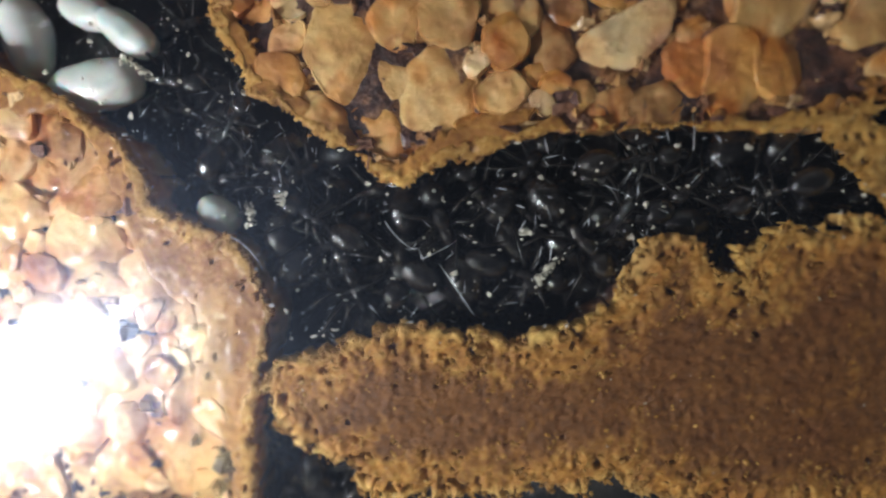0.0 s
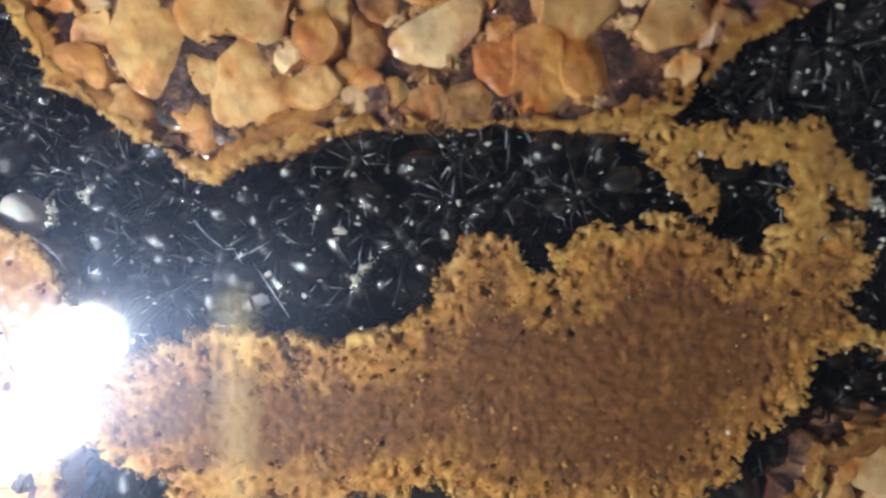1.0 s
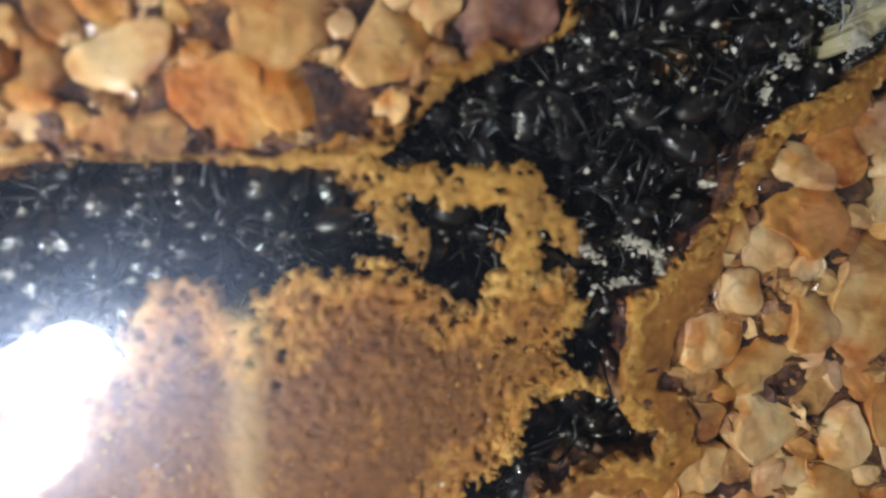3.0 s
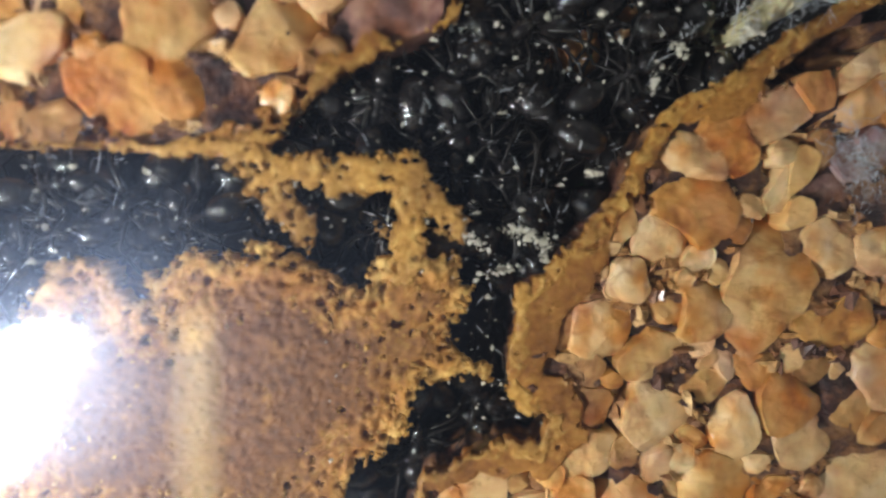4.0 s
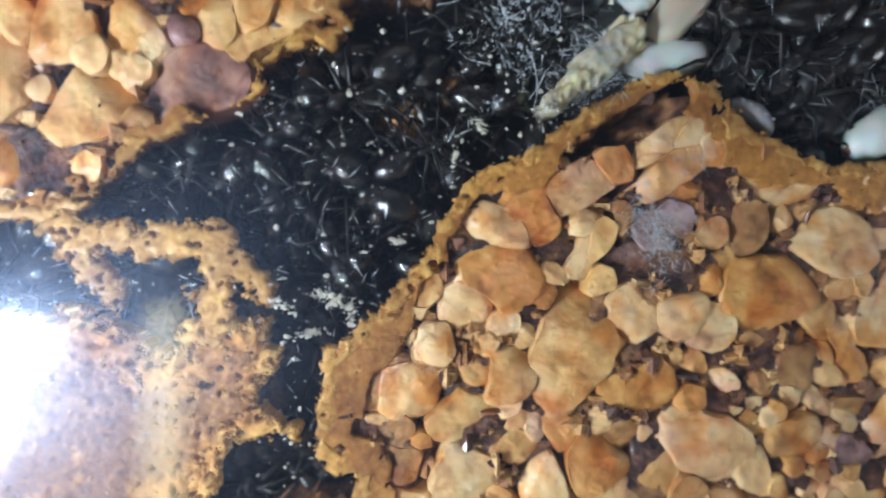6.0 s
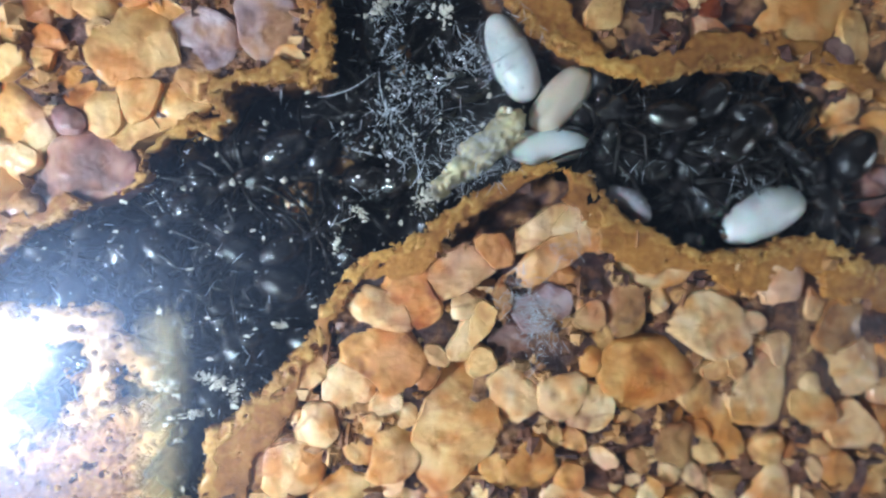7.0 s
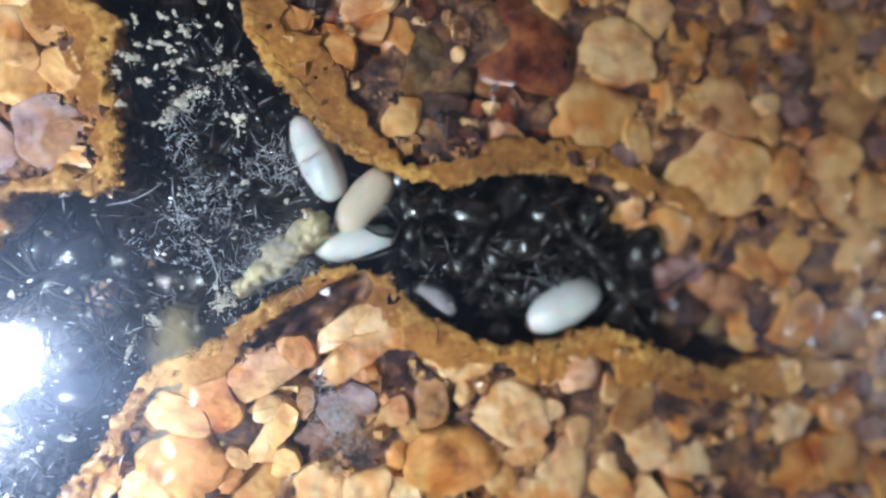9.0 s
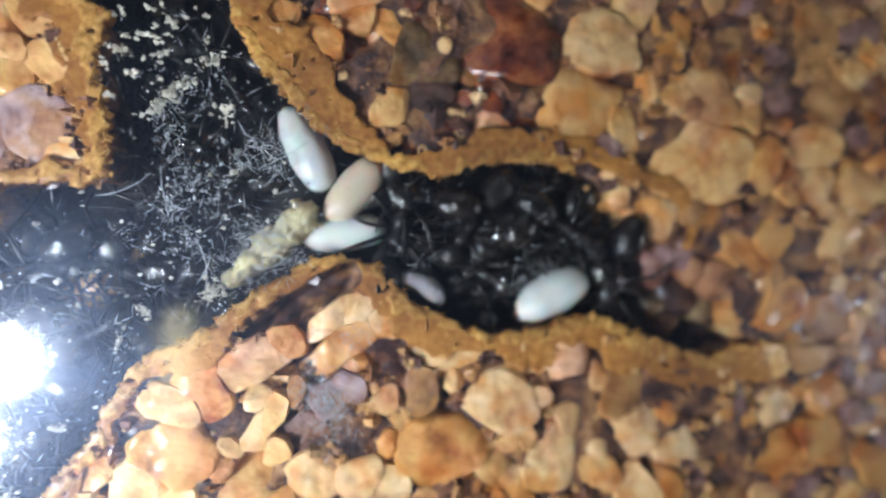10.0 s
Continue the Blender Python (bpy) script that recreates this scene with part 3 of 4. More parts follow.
seed('C', 51.5, 9.2, 0.90, 1.6, -60, 'pale', -0.1)
# E
seed('E', 47.8, 25.1, 1.28, 2.0, -52, 'orange', -0.2)
seed('E', 49.9, 26.3, 1.24, 1.2, 0, 'tan', -0.1)
seed('E', 51.6, 21.3, 1.14, 1.4, 50, 'tan', -0.1)
seed('E', 53.6, 24.2, 2.20, 1.2, 0, 'olive', -0.2)
seed('E', 54.0, 22.3, 1.2, 1.2, 0, 'blackish', -0.3)
seed('E', 57.5, 20.9, 1.20, 1.6, -12, 'pale', -0.3)
seed('E', 55.5, 19.9, 0.59, 1.0, 0, 'pale', -0.3)
seed('E', 59.2, 25.7, 2.84, 1.3, 10, 'wet', 0.0)
seed('E', 63.6, 26.6, 2.42, 1.5, -25, 'pale', 0.0)
seed('E', 63.0, 22.2, 2.60, 1.1, 70, 'tan', 0.0)
seed('E', 67.3, 23.8, 1.00, 1.8, 85, 'pale', -0.1)
seed('E', 71.6, 23.8, 1.92, 1.8, -45, 'tan', -0.1)
seed('E', 70.6, 19.4, 3.40, 1.4, 5, 'tan', 0.0)
seed('E', 75.9, 19.0, 1.46, 1.8, 80, 'orange', 0.0)
seed('E', 68.6, 15.7, 1.83, 1.7, -25, 'pale', -0.1)
seed('E', 63.7, 17.4, 1.19, 1.1, 80, 'pale', -0.3)
seed('E', 80.6, 23.4, 2.37, 1.0, 0, 'brown', -0.3)
seed('E', 78.2, 27.9, 2.32, 1.2, 0, 'brown', -0.3)
seed('E', 82.9, 18.4, 1.82, 1.0, 0, 'tan', -0.2)
seed('E', 79.7, 18.2, 1.58, 1.0, 0, 'tan', -0.2)
seed('E', 68.3, 27.7, 1.61, 1.2, 0, 'orange', -0.4)
seed('E', 72.9, 27.4, 1.86, 1.0, 0, 'brown', -0.5)
seed('E', 76.8, 24.2, 1.73, 1.0, 0, 'dark', -0.6)
seed('E', 65.9, 24.1, 0.85, 1.3, 0, 'blackish', -0.7)
seed('E', 45.7, 26.1, 0.89, 1.5, -50, 'orange', -0.2)
seed('E', 74.5, 14.4, 2.11, 1.3, -20, 'orange', -0.3)
seed('E', 78.7, 13.8, 1.98, 1.0, 0, 'brown', -0.3)
seed('E', 82.1, 14.6, 1.82, 1.0, 0, 'tan', -0.3)
seed('E', 77.2, 9.7, 2.36, 1.2, 60, 'orange', -0.2)
seed('E', 81.1, 9.7, 2.03, 1.0, 0, 'brown', -0.3)
seed('E', 79.5, 21.1, 2.21, 1.1, 0, 'tan', -0.3)
seed('E', 49.4, 27.6, 1.30, 1.2, 20, 'pale', -0.1)
seed('E', 51.2, 26.0, 1.30, 1.3, 80, 'orange', -0.3)
# Small pale granule put in for a white bead-like glint.
seed('E', 54.6, 25.1, 0.45, 1.0, 0, 'pale', 0.0)
seed('E', 66.3, 28.5, 1.58, 1.0, 0, 'tan', 0.0)
seed('E', 68.0, 13.9, 1.10, 1.3, -30, 'wet', -0.9)
seed('E', 76.4, 14.9, 1.76, 1.2, 0, 'orange', -0.2)
seed('E', 75.5, 10.5, 1.64, 1.0, 0, 'orange', -0.6)
seed('E', 46.8, 24.7, 1.26, 2.0, -60, 'tan', -0.2)
seed('E', 70.2, 13.6, 1.39, 1.4, -30, 'dark', -0.8)


def groove(block, x, y):
    """A furrow carved behind the rim of the long block to make a dark band: positive within."""
    if block != "C":
        return np.full(np.shape(x), -9.0)
    return strokes(x, y, TRENCH) + 0.15 * fbm(x, y, 0.9, 2, 70)


def fill_seeds(block, poly, rng):
    """Adds smaller granules wherever the block is still bare."""
    have = SEEDS[block]
    xs, ys = [p[0] for p in poly], [p[1] for p in poly]
    near = (-29, 87, -16, 31)
    lo_x, hi_x, lo_y, hi_y = max(min(xs), near[0]), min(max(xs), near[1]), max(min(ys), near[2]), min(max(ys), near[3])
    tries = rng.rand(11000, 3)
    px, py = lo_x + tries[:, 0] * (hi_x - lo_x), lo_y + tries[:, 1] * (hi_y - lo_y)
    d = shell(block, poly, px, py) + np.where((px > 64.0) & (block == "E"), 1.6, 0.0)
    d = np.where(groove(block, px, py) > -0.3, -9.0, d)
    for x, y, q, k in zip(px, py, d, tries[:, 2]):
        r = 0.6 + 1.25 * k * k
        if q < RIMS[block] + 0.15:
            continue
        ok = True
        for sx, sy, sr, asp, ang, _, _ in have:
            u, v = x - sx, y - sy
            a, b = u * math.cos(ang) + v * math.sin(ang), -u * math.sin(ang) + v * math.cos(ang)
            s = math.sqrt(asp)
            if math.hypot(a / s, b * s) < sr * 0.95 + r * 0.58:
                ok = False
                break
        if ok:
            # Browner cork in the east; its darker share also paints in vignetting.
            east = x > 66
            share = [0.05, 0.16, 0.2, 0.35, 0.24] if east else [0.42, 0.38, 0.1, 0.06, 0.04] if block in "BC" else [0.2, 0.42, 0.24, 0.1, 0.04]
            tone = rng.choice(["pale", "tan", "orange", "brown", "dark"], p=share)
            if block == "E" and x < 60.0 and y < 30.0:
                have.append((x, y, r, 1 + rng.rand(), rng.rand() * 3.1, str(rng.choice(["wet", "dark", "brown"], p=[0.45, 0.3, 0.25])), -0.4 - 0.5 * rng.rand()))
                continue
            have.append((x, y, r, 1 + rng.rand() * 0.7, rng.rand() * 3.1, str(tone), -0.5 * rng.rand() ** 2))


def shell(block, poly, x, y):
    """Depth inside a block; the seam where two blocks touch does not count as an edge."""
    d = inside_by(poly, x, y)
    if block in "CE":
        mine = (y < 7.2) if block == "C" else (y > 6.6)
        d = np.where((x > 75.0) & (mine | (d > 0)), np.maximum(d, np.minimum(9.0, (x - 75.0) * 1.5)), d)
    return d


def granules(block, poly, parent, rng):
    fill_seeds(block, poly, rng)
    seeds = SEEDS[block]
    N = 40
    th = np.arange(N) / N * 2 * np.pi
    steps = np.linspace(0.08, 1.45, 56)
    sx, sy = np.array([s[0] for s in seeds]), np.array([s[1] for s in seeds])
    for k, (x, y, r, asp, ang, tone, dz) in enumerate(seeds):
        if float(groove(block, np.array(x), np.array(y))) > -0.1:
            continue
        s = math.sqrt(asp)
        ux, uy = np.cos(th) * r * s, np.sin(th) * r / s
        dx, dy = ux * math.cos(ang) - uy * math.sin(ang), ux * math.sin(ang) + uy * math.cos(ang)
        P = x + dx[:, None] * steps, y + dy[:, None] * steps
        limit = np.full(N, steps[-1])
        for j in np.nonzero(np.hypot(sx - x, sy - y) < 7.0)[0]:
            if j == k:
                continue
            qx, qy, qr, qa, qg, _, _ = seeds[j]
            u, v = P[0] - qx, P[1] - qy
            a, b = u * math.cos(qg) + v * math.sin(qg), -u * math.sin(qg) + v * math.cos(qg)
            w = math.sqrt(qa)
            lost = np.hypot(a / w, b * w) / qr < steps[None, :]
            first = np.where(lost.any(1), steps[lost.argmax(1)], steps[-1])
            limit = np.minimum(limit, first)
        keep = np.where((P[0] > 27.0) & (block == "A"), 1.0, RIMS[block] * 0.35)
        out = shell(block, poly, *P) < np.where((P[0] > 64.0) & (block == "E"), -0.2, keep)
        out = out | (groove(block, *P) > 0)
        limit = np.minimum(limit, np.where(out.any(1), steps[out.argmax(1)], steps[-1]))
        for _ in range(7):
            side = np.cos(th - rng.rand() * 6.283)
            limit = np.minimum(limit, np.where(side > 0.05, (0.72 + 0.42 * rng.rand()) / np.maximum(side, 0.05), 9.0))
        limit = np.median(np.stack([np.roll(limit, 1), limit, np.roll(limit, -1)]), 0)
        wob = fbm(x + dx * limit, y + dy * limit, 0.9, 3, 11)
        reach = np.maximum(limit * (1.06 + 0.07 * wob) + (0.03 + 0.12 * rng.rand()) / r, 0.1)
        tilt = (rng.rand(2) - 0.5) * 0.45
        crown = -0.12 + dz - 0.4 * rng.rand() ** 2

        cuts = [(rng.rand() * 6.283, 0.1 + 0.6 * rng.rand() ** 1.5, (rng.rand() * 0.6 + 0.25) * r) for _ in range(4)]

        def outline(q, reach=reach, dx=dx, dy=dy):
            return dx * reach * q, dy * reach * q

        levels = []
        for q, z in ((0.94, -2.6), (1.0, -0.9), (0.995, -0.13), (0.965, -0.03), (0.9, 0.0), (0.8, 0.0), (0.68, 0.0), (0.54, 0.0), (0.4, 0.0), (0.27, 0.0), (0.14, 0.0)):
            ox, oy = outline(q)
            swell = 0.22 * fbm(ox + x, oy + y, 1.3, 4, 21 + k % 5) if q < 0.95 else 0.1 * wob
            z0 = z
            for phi, slope, start in cuts:
                z = np.minimum(z, z - slope * (ox * math.cos(phi) + oy * math.sin(phi) - start)) if z0 > -0.5 else np.minimum(z, -0.15 - slope * (ox * math.cos(phi) + oy * math.sin(phi) - start))
            levels.append((q, np.minimum(crown + z + swell + tilt[0] * ox / 2 + tilt[1] * oy / 2, -0.03) if z0 > -0.5 else crown + z + 0 * ox))
        v, f = rings(outline, levels)
        lump = solid("granule", v, f, TONES[tone], parent, smooth=True, at=(x, y, 0))
        lump.data.set_sharp_from_angle(angle=0.48)


def edge_crumbs(field, edge, area, rng, count=90000, width=0.3, mat=None):
    """Small crumbs that fray the outer edge of a crust."""
    P = rng.rand(count, 2) * [area[1] - area[0], area[3] - area[2]] + [area[0], area[2]]
    e = edge(P[:, 0], P[:, 1])
    f = field(P[:, 0], P[:, 1])
    keep = (e > -0.12) & (e < width) & (f > -0.15)
    unit = ball(0, 0, 0, 1, 1, 1, 7, 5)
    uv, uf = np.array(unit[0]), unit[1]
    verts, faces = [], []
    for (x, y), q in zip(P[keep], e[keep]):
        r = 0.03 + 0.09 * rng.rand() ** 2
        o = len(verts)
        verts += [tuple(p) for p in uv * (r * (0.6 + 0.8 * rng.rand(3))) * (0.7 + 0.6 * rng.rand(len(uv), 1)) + (x, y, -0.06 - r - 0.12 * rng.rand())]
        faces += [tuple(k + o for k in g) for g in uf]
    ob = solid("crumbs", verts, faces, mat or CRUST)
    ob["kind"] = "stuff"
    return ob


def gap_grit(key, poly, area, level, rng):
    """Broken cork grit in the gaps between the granules."""
    P = rng.rand(16000, 2) * [area[1] - area[0], area[3] - area[2]] + [area[0], area[2]]
    P = P[shell(key, poly, P[:, 0], P[:, 1]) > RIMS[key] * 0.4]
    bare = np.full(len(P), 9.0)
    for x, y, r, asp, ang, _, _ in SEEDS[key]:
        u, v = P[:, 0] - x, P[:, 1] - y
        a, b = u * math.cos(ang) + v * math.sin(ang), -u * math.sin(ang) + v * math.cos(ang)
        bare = np.minimum(bare, np.hypot(a / math.sqrt(asp), b * math.sqrt(asp)) / r)
    P = P[(bare > 1.0) & (groove(key, P[:, 0], P[:, 1]) < 0)]
    P = P[:len(P) // 5] if key == "B" else P
    base = level(P[:, 0], P[:, 1], 9.0 + 0 * P[:, 0])
    unit = ball(0, 0, 0, 1, 1, 1, 6, 4)
    uv, uf = np.array(unit[0]), unit[1]
    verts, faces = [], []
    for (x, y), z in zip(P, base):
        r = 0.09 + 0.46 * rng.rand() ** 2.4
        o = len(verts)
        verts += [tuple(p) for p in uv * (r * (0.5 + 1.1 * rng.rand(3))) * (0.4 + 1.2 * rng.rand(len(uv), 1)) + (x, y, min(z + 0.4 * r, -r - 0.2))]
        faces += [tuple(k + o for k in g) for g in uf]
    ob = solid("grit", verts, faces, GRIT, smooth=False)
    ob["kind"] = "stuff"
    return ob


def build_block(key, label):
    poly = BLOCKS[key]
    rng = np.random.RandomState(ord(key))
    xs, ys = [p[0] for p in poly], [p[1] for p in poly]
    full = (min(xs) - 1, max(xs) + 1, min(ys) - 1, max(ys) + 1)
    view = (max(full[0], -34), min(full[1], 94), max(full[2], -23), min(full[3], 38))
    root = tagged(new("cork_block"), label, "cork block", "cork blocks of the nest")
    root.location = (0, 0, FLOOR * MM)

    def edge(x, y):
        ragged = 0.36 + (0.4 * np.clip((x - 26.0) / 3.0, 0, 1) if key == "A" else 0.0)
        return shell(key, poly, x, y) + ragged * fbm(x, y, 1.1, 4, 31) + 0.26 * fbm(x, y, 0.4, 2, 32)

    def body_top(x, y, f):
        return (-0.52 if key == "B" else -0.66) - TRENCH_DEPTH * np.clip(groove(key, x, y) / 0.4, 0, 1) + 0.42 * fbm(x, y, 2.2, 4, 8) - 5.0 * np.clip(fbm(x, y, 2.6, 3, 9) - 0.22, 0, 1) - 1.0 * np.clip(1 - f / 0.8, 0, 1) ** 2

    core = sheet("core", lambda x, y: edge(x, y) - 0.35, full, 0.4, body_top, lambda x, y: 0 * x + FLOOR - 0.8, TONES["tan"] if key == "B" else BINDER)

    def rim_field(x, y):
        e = edge(x, y)
        width = RIMS[key] * (1.0 + {"A": 1.7, "B": 1.1}.get(key, 0.9) * fbm(x, y, 4.0, 2, 41)) + 0.6 * fbm(x, y, 1.0, 4, 42)
        if key == "A":
            width = width + 0.75 * np.clip((x - 26.0) / 4.0, 0, 1)
        if key == "C":
            slim = np.exp(-((x - 46.6) / 3.6) ** 4) * (y > 7)
            width = width * (1 - slim) + slim * (1.15 + 0.5 * fbm(x, y, 1.0, 3, 42))
        if key == "E":
            width = width * np.clip((63.0 - x) / 1.5, 0, 1) - 0.3 * (x > 62.8)
            width = width + 1.5 * np.exp(-(((x - 46.5) / 3.2) ** 2 + ((y - 23.5) / 3.5) ** 2))
            width = np.maximum(width, e + strokes(x, y, RIDGE) + 0.35 * fbm(x, y, 0.9, 3, 42))
        pinholes = 0.7 - 7.0 * np.clip(fbm(x, y, 0.5, 2, 49) - 0.56, 0, 1)
        return np.minimum(np.minimum(np.minimum(e + 0.12 * fbm(x, y, 0.35, 2, 43), width - e), pinholes), -groove(key, x, y))

    def rim_top(x, y, f):
        e = edge(x, y)
        return -0.06 - 0.1 * np.clip(1 - e / 0.25, 0, 1) ** 2 - 0.1 * np.clip(e / RIMS[key], 0, 1) + 0.07 * fbm(x, y, 0.6, 4, 44) - 0.06 * np.clip(1 - f / 0.2, 0, 1)

    rim = sheet("rim", rim_field, view, 0.16, rim_top, lambda x, y: 0 * x - 0.75 + 0.3 * fbm(x, y, 0.5, 2, 45), RIM)
    def fringe_field(x, y):
        e = edge(x, y)
        inner = 0.65 + 0.8 * fbm(x, y, 1.5, 4, 46) - e
        return np.minimum(np.minimum(rim_field(x, y) - 0.01, inner), 0.6 - 3.0 * np.clip(fbm(x, y, 0.4, 2, 47) - 0.2, 0, 1))

    fringe = sheet("fringe", fringe_field, view, 0.14, lambda x, y, f: -0.035 - 0.05 * np.clip(1 - f / 0.2, 0, 1) + 0.03 * fbm(x, y, 0.4, 3, 48), lambda x, y: 0 * x - 0.3, CRUST)
    grains = edge_crumbs(rim_field, edge, view, rng)
    before = set(scene.objects)
    granules(key, poly, root, rng)
    for ob in set(scene.objects) - before:
        ob.location.z -= FLOOR * MM
    filler = gap_grit(key, poly, view, body_top, rng)
    for ob in (core, rim, fringe, grains, filler):
        ob.parent = root
        ob.location = (0, 0, -FLOOR * MM)
    filler["label"] = "dark brown grit in the gaps"
    rim["label"] = "orange-brown crumbly rim"
    return root


# ---------- brown frass bank and its lace ----------
def build_frass():
    root = tagged(new("frass_bank"), "brown bank of fine frass and cork dust pressed against glass", "frass bank")
    root.location = (0, 0, FLOOR * MM)

    def field(x, y):
        d = inside_by(S, x, y)
        near = np.clip(1.6 - d / 2.5, 0.0, 1)
        teeth = 0.8 * fbm(x, y, 1.3, 4, 51) + 0.62 * fbm(x, y, 0.5, 3, 52)
        holes = 1.0 - 4.4 * np.clip(fbm(x, y, 0.45, 3, 55) - 0.2, 0, 1)
        return np.minimum(d + teeth * near, np.where(d < 3.2, holes + 0.22 * np.clip(d - 0.6, 0, 3), 9.0))

    def top(x, y, f):
        lumps = fbm(x, y, 0.75, 4, 53)
        coarse = np.clip(1.15 - inside_by(S, x, y) / 3.0, 0.25, 1)
        pits = np.clip(fbm(x, y, 0.5, 3, 67) - 0.3, 0, 1) * coarse
        clods = np.abs(fbm(x, y, 0.9, 2, 68)) * 0.3 - 0.08
        z = -0.17 - 0.22 * np.clip(1 - f / 0.3, 0, 1) ** 2 + (0.2 * lumps - clods) * coarse + 0.07 * fbm(x, y, 0.3, 2, 60) - 1.3 * pits
        return np.minimum(z, -0.03 + 0.02 * fbm(x, y, 0.5, 2, 69))

    bank = sheet("bank", field, (-14, 31, -18, 1), 0.11, top, lambda x, y: 0 * x - 1.2 + 0.4 * fbm(x, y, 0.5, 2, 66), FRASS, inset=lambda x, y: inside_by(S, x, y))

    # Dark binder colour under the bank stands in for shade in its holes.
    heap = sheet("heap", lambda x, y: inside_by(S, x, y) - 0.5 + 0.3 * fbm(x, y, 1.2, 3, 51), (-14, 31, -18, 1), 0.4, lambda x, y, f: 0 * x - 0.9 + 0.2 * fbm(x, y, 1.0, 3, 50),
                 lambda x, y: 0 * x + FLOOR - 0.6, BINDER)
    lace_lines = [(17.8, 3.9, 19.1, 2.6, 0.8), (19.1, 2.6, 20.5, 0.2, 0.72), (19.6, 3.0, 20.9, 3.3, 0.75), (20.9, 3.2, 22.6, 3.0, 0.35), (22.4, 3.1, 25.7, 3.3, 0.95),
                  (25.6, 3.2, 25.8, 1.2, 0.95), (25.8, 1.5, 25.6, -1.4, 0.7), (26.2, 2.4, 28.2, 0.9, 0.7), (24.8, 0.6, 25.8, 0.9, 0.4)]

    def lace(x, y):
        return np.minimum(strokes(x, y, lace_lines) + 0.6 * fbm(x, y, 1.0, 4, 61) + 0.3 * fbm(x, y, 0.4, 2, 63) - 0.05, 0.7 - 3.4 * np.clip(fbm(x, y, 0.4, 2, 64) - 0.25, 0, 1))

    veil = sheet("lace", lace, (16, 30, -3, 6), 0.11, lambda x, y, f: -0.07 - 0.2 * np.clip(1 - f / 0.25, 0, 1) ** 2 + 0.07 * fbm(x, y, 0.5, 3, 62),
                 lambda x, y: 0 * x - 0.75, CRUST)
    rng = np.random.RandomState(9)
    verts, faces = [], []
    unit = ball(0, 0, 0, 1, 1, 1, 6, 4)
    uv, uf = np.array(unit[0]), unit[1]
    P = rng.rand(14000, 2) * [43, 19] + [-13, -17.5]
    d = field(P[:, 0], P[:, 1])
    keep = ((d > 0.0) & (rng.rand(len(d)) < np.exp(-d / 1.1) * 0.6 + 0.012))
    for (x, y), q in zip(P[keep], d[keep]):
        r = 0.04 + 0.1 * rng.rand()
        o = len(verts)
        z = -0.2 - 0.5 * max(0, 0.4 - q) - 0.1 * rng.rand()
        verts += [tuple(p) for p in uv * (r * (0.6 + 0.8 * rng.rand(3))) * (0.7 + 0.6 * rng.rand(len(uv), 1)) + (x, y, min(z, -r * 1.3))]
        faces += [tuple(k + o for k in f) for f in uf]
    crumbs = solid("crumbs", verts, faces, CRUST)
    crumbs["kind"] = "stuff"
    fray = edge_crumbs(field, field, (-14, 31, -18, 1), rng, 60000, 0.26)
    frill = edge_crumbs(lace, lace, (16, 30, -3, 6), rng, 8000, 0.16)
    for ob in (bank, heap, veil, crumbs, fray, frill):
        ob.parent = root
        ob.location = (0, 0, -FLOOR * MM)
    veil["label"] = "tan lacy crust under the glass"


# ---------- ants ----------
def ant(variant, rng):
    root = new("ant")
    tagged(root, "glossy black ant standing in the nest gallery", "ant", "ants of the colony")
    lift = 0.85
    head = ball(1.95, 0, lift + 0.05, 0.62, 0.56, 0.42, shape=lambda p: 1.0 + 0.12 * (-p.x))
    jaw = blend(tube([(2.45, 0.16, lift - 0.12), (2.75, 0.18, lift - 0.18), (2.85, 0.02, lift - 0.2)], [0.1, 0.07, 0.02], 5),
                tube([(2.45, -0.16, lift - 0.12), (2.75, -0.18, lift - 0.18), (2.85, -0.02, lift - 0.2)], [0.1, 0.07, 0.02], 5))
    thorax = blend(ball(0.95, 0, lift + 0.12, 0.52, 0.36, 0.4), ball(0.25, 0, lift + 0.08, 0.5, 0.28, 0.34))
    petiole = ball(-0.4, 0, lift + 0.02, 0.17, 0.14, 0.26, 10, 7)
    gaster = ball(-1.65, 0, lift + 0.08, 1.12, 0.76, 0.7, 18, 22, shape=lambda p: 1.0 + 0.045 * ((((1 - p.x) * 2.6) % 1.0) - 0.5))
    for name, geo in (("head", head), ("mandibles", jaw), ("thorax", thorax), ("petiole", petiole), ("gaster", gaster)):
        solid(name, *geo, CHITIN, root)
    for side in (1, -1):
        for x0, x1, out in ((1.0, 2.0, 2.1), (0.6, 0.5, 2.5), (0.2, -1.2, 2.6)):
            j = (rng.rand(4) - 0.5) * 0.7
            knee = (x0 + (x1 - x0) * 0.45 + j[0] * 0.5, side * (out * 0.5), lift + 0.62 + j[3] * 0.3)
            foot = (x1 + j[1], side * (out + j[2] * 0.4), 0.06)
            shin = tuple(a * 0.35 + b * 0.65 for a, b in zip(knee, foot))
            solid("leg", *tube([(x0, side * 0.22, lift - 0.2), (x0, side * 0.42, lift - 0.12), knee, shin, foot, (foot[0] + 0.3 * (x1 - x0), foot[1] + side * 0.25, 0.04)],
                               [0.12, 0.11, 0.075, 0.06, 0.035, 0.025]), LIMB, root)
        j = (rng.rand(3) - 0.5) * 0.8
        elbow = (2.7 + j[0] * 0.3, side * (0.95 + j[1] * 0.3), lift + 0.35)
        tip = (3.5 + j[2] * 0.5, side * (0.6 + j[1] * 0.8), lift - 0.25)
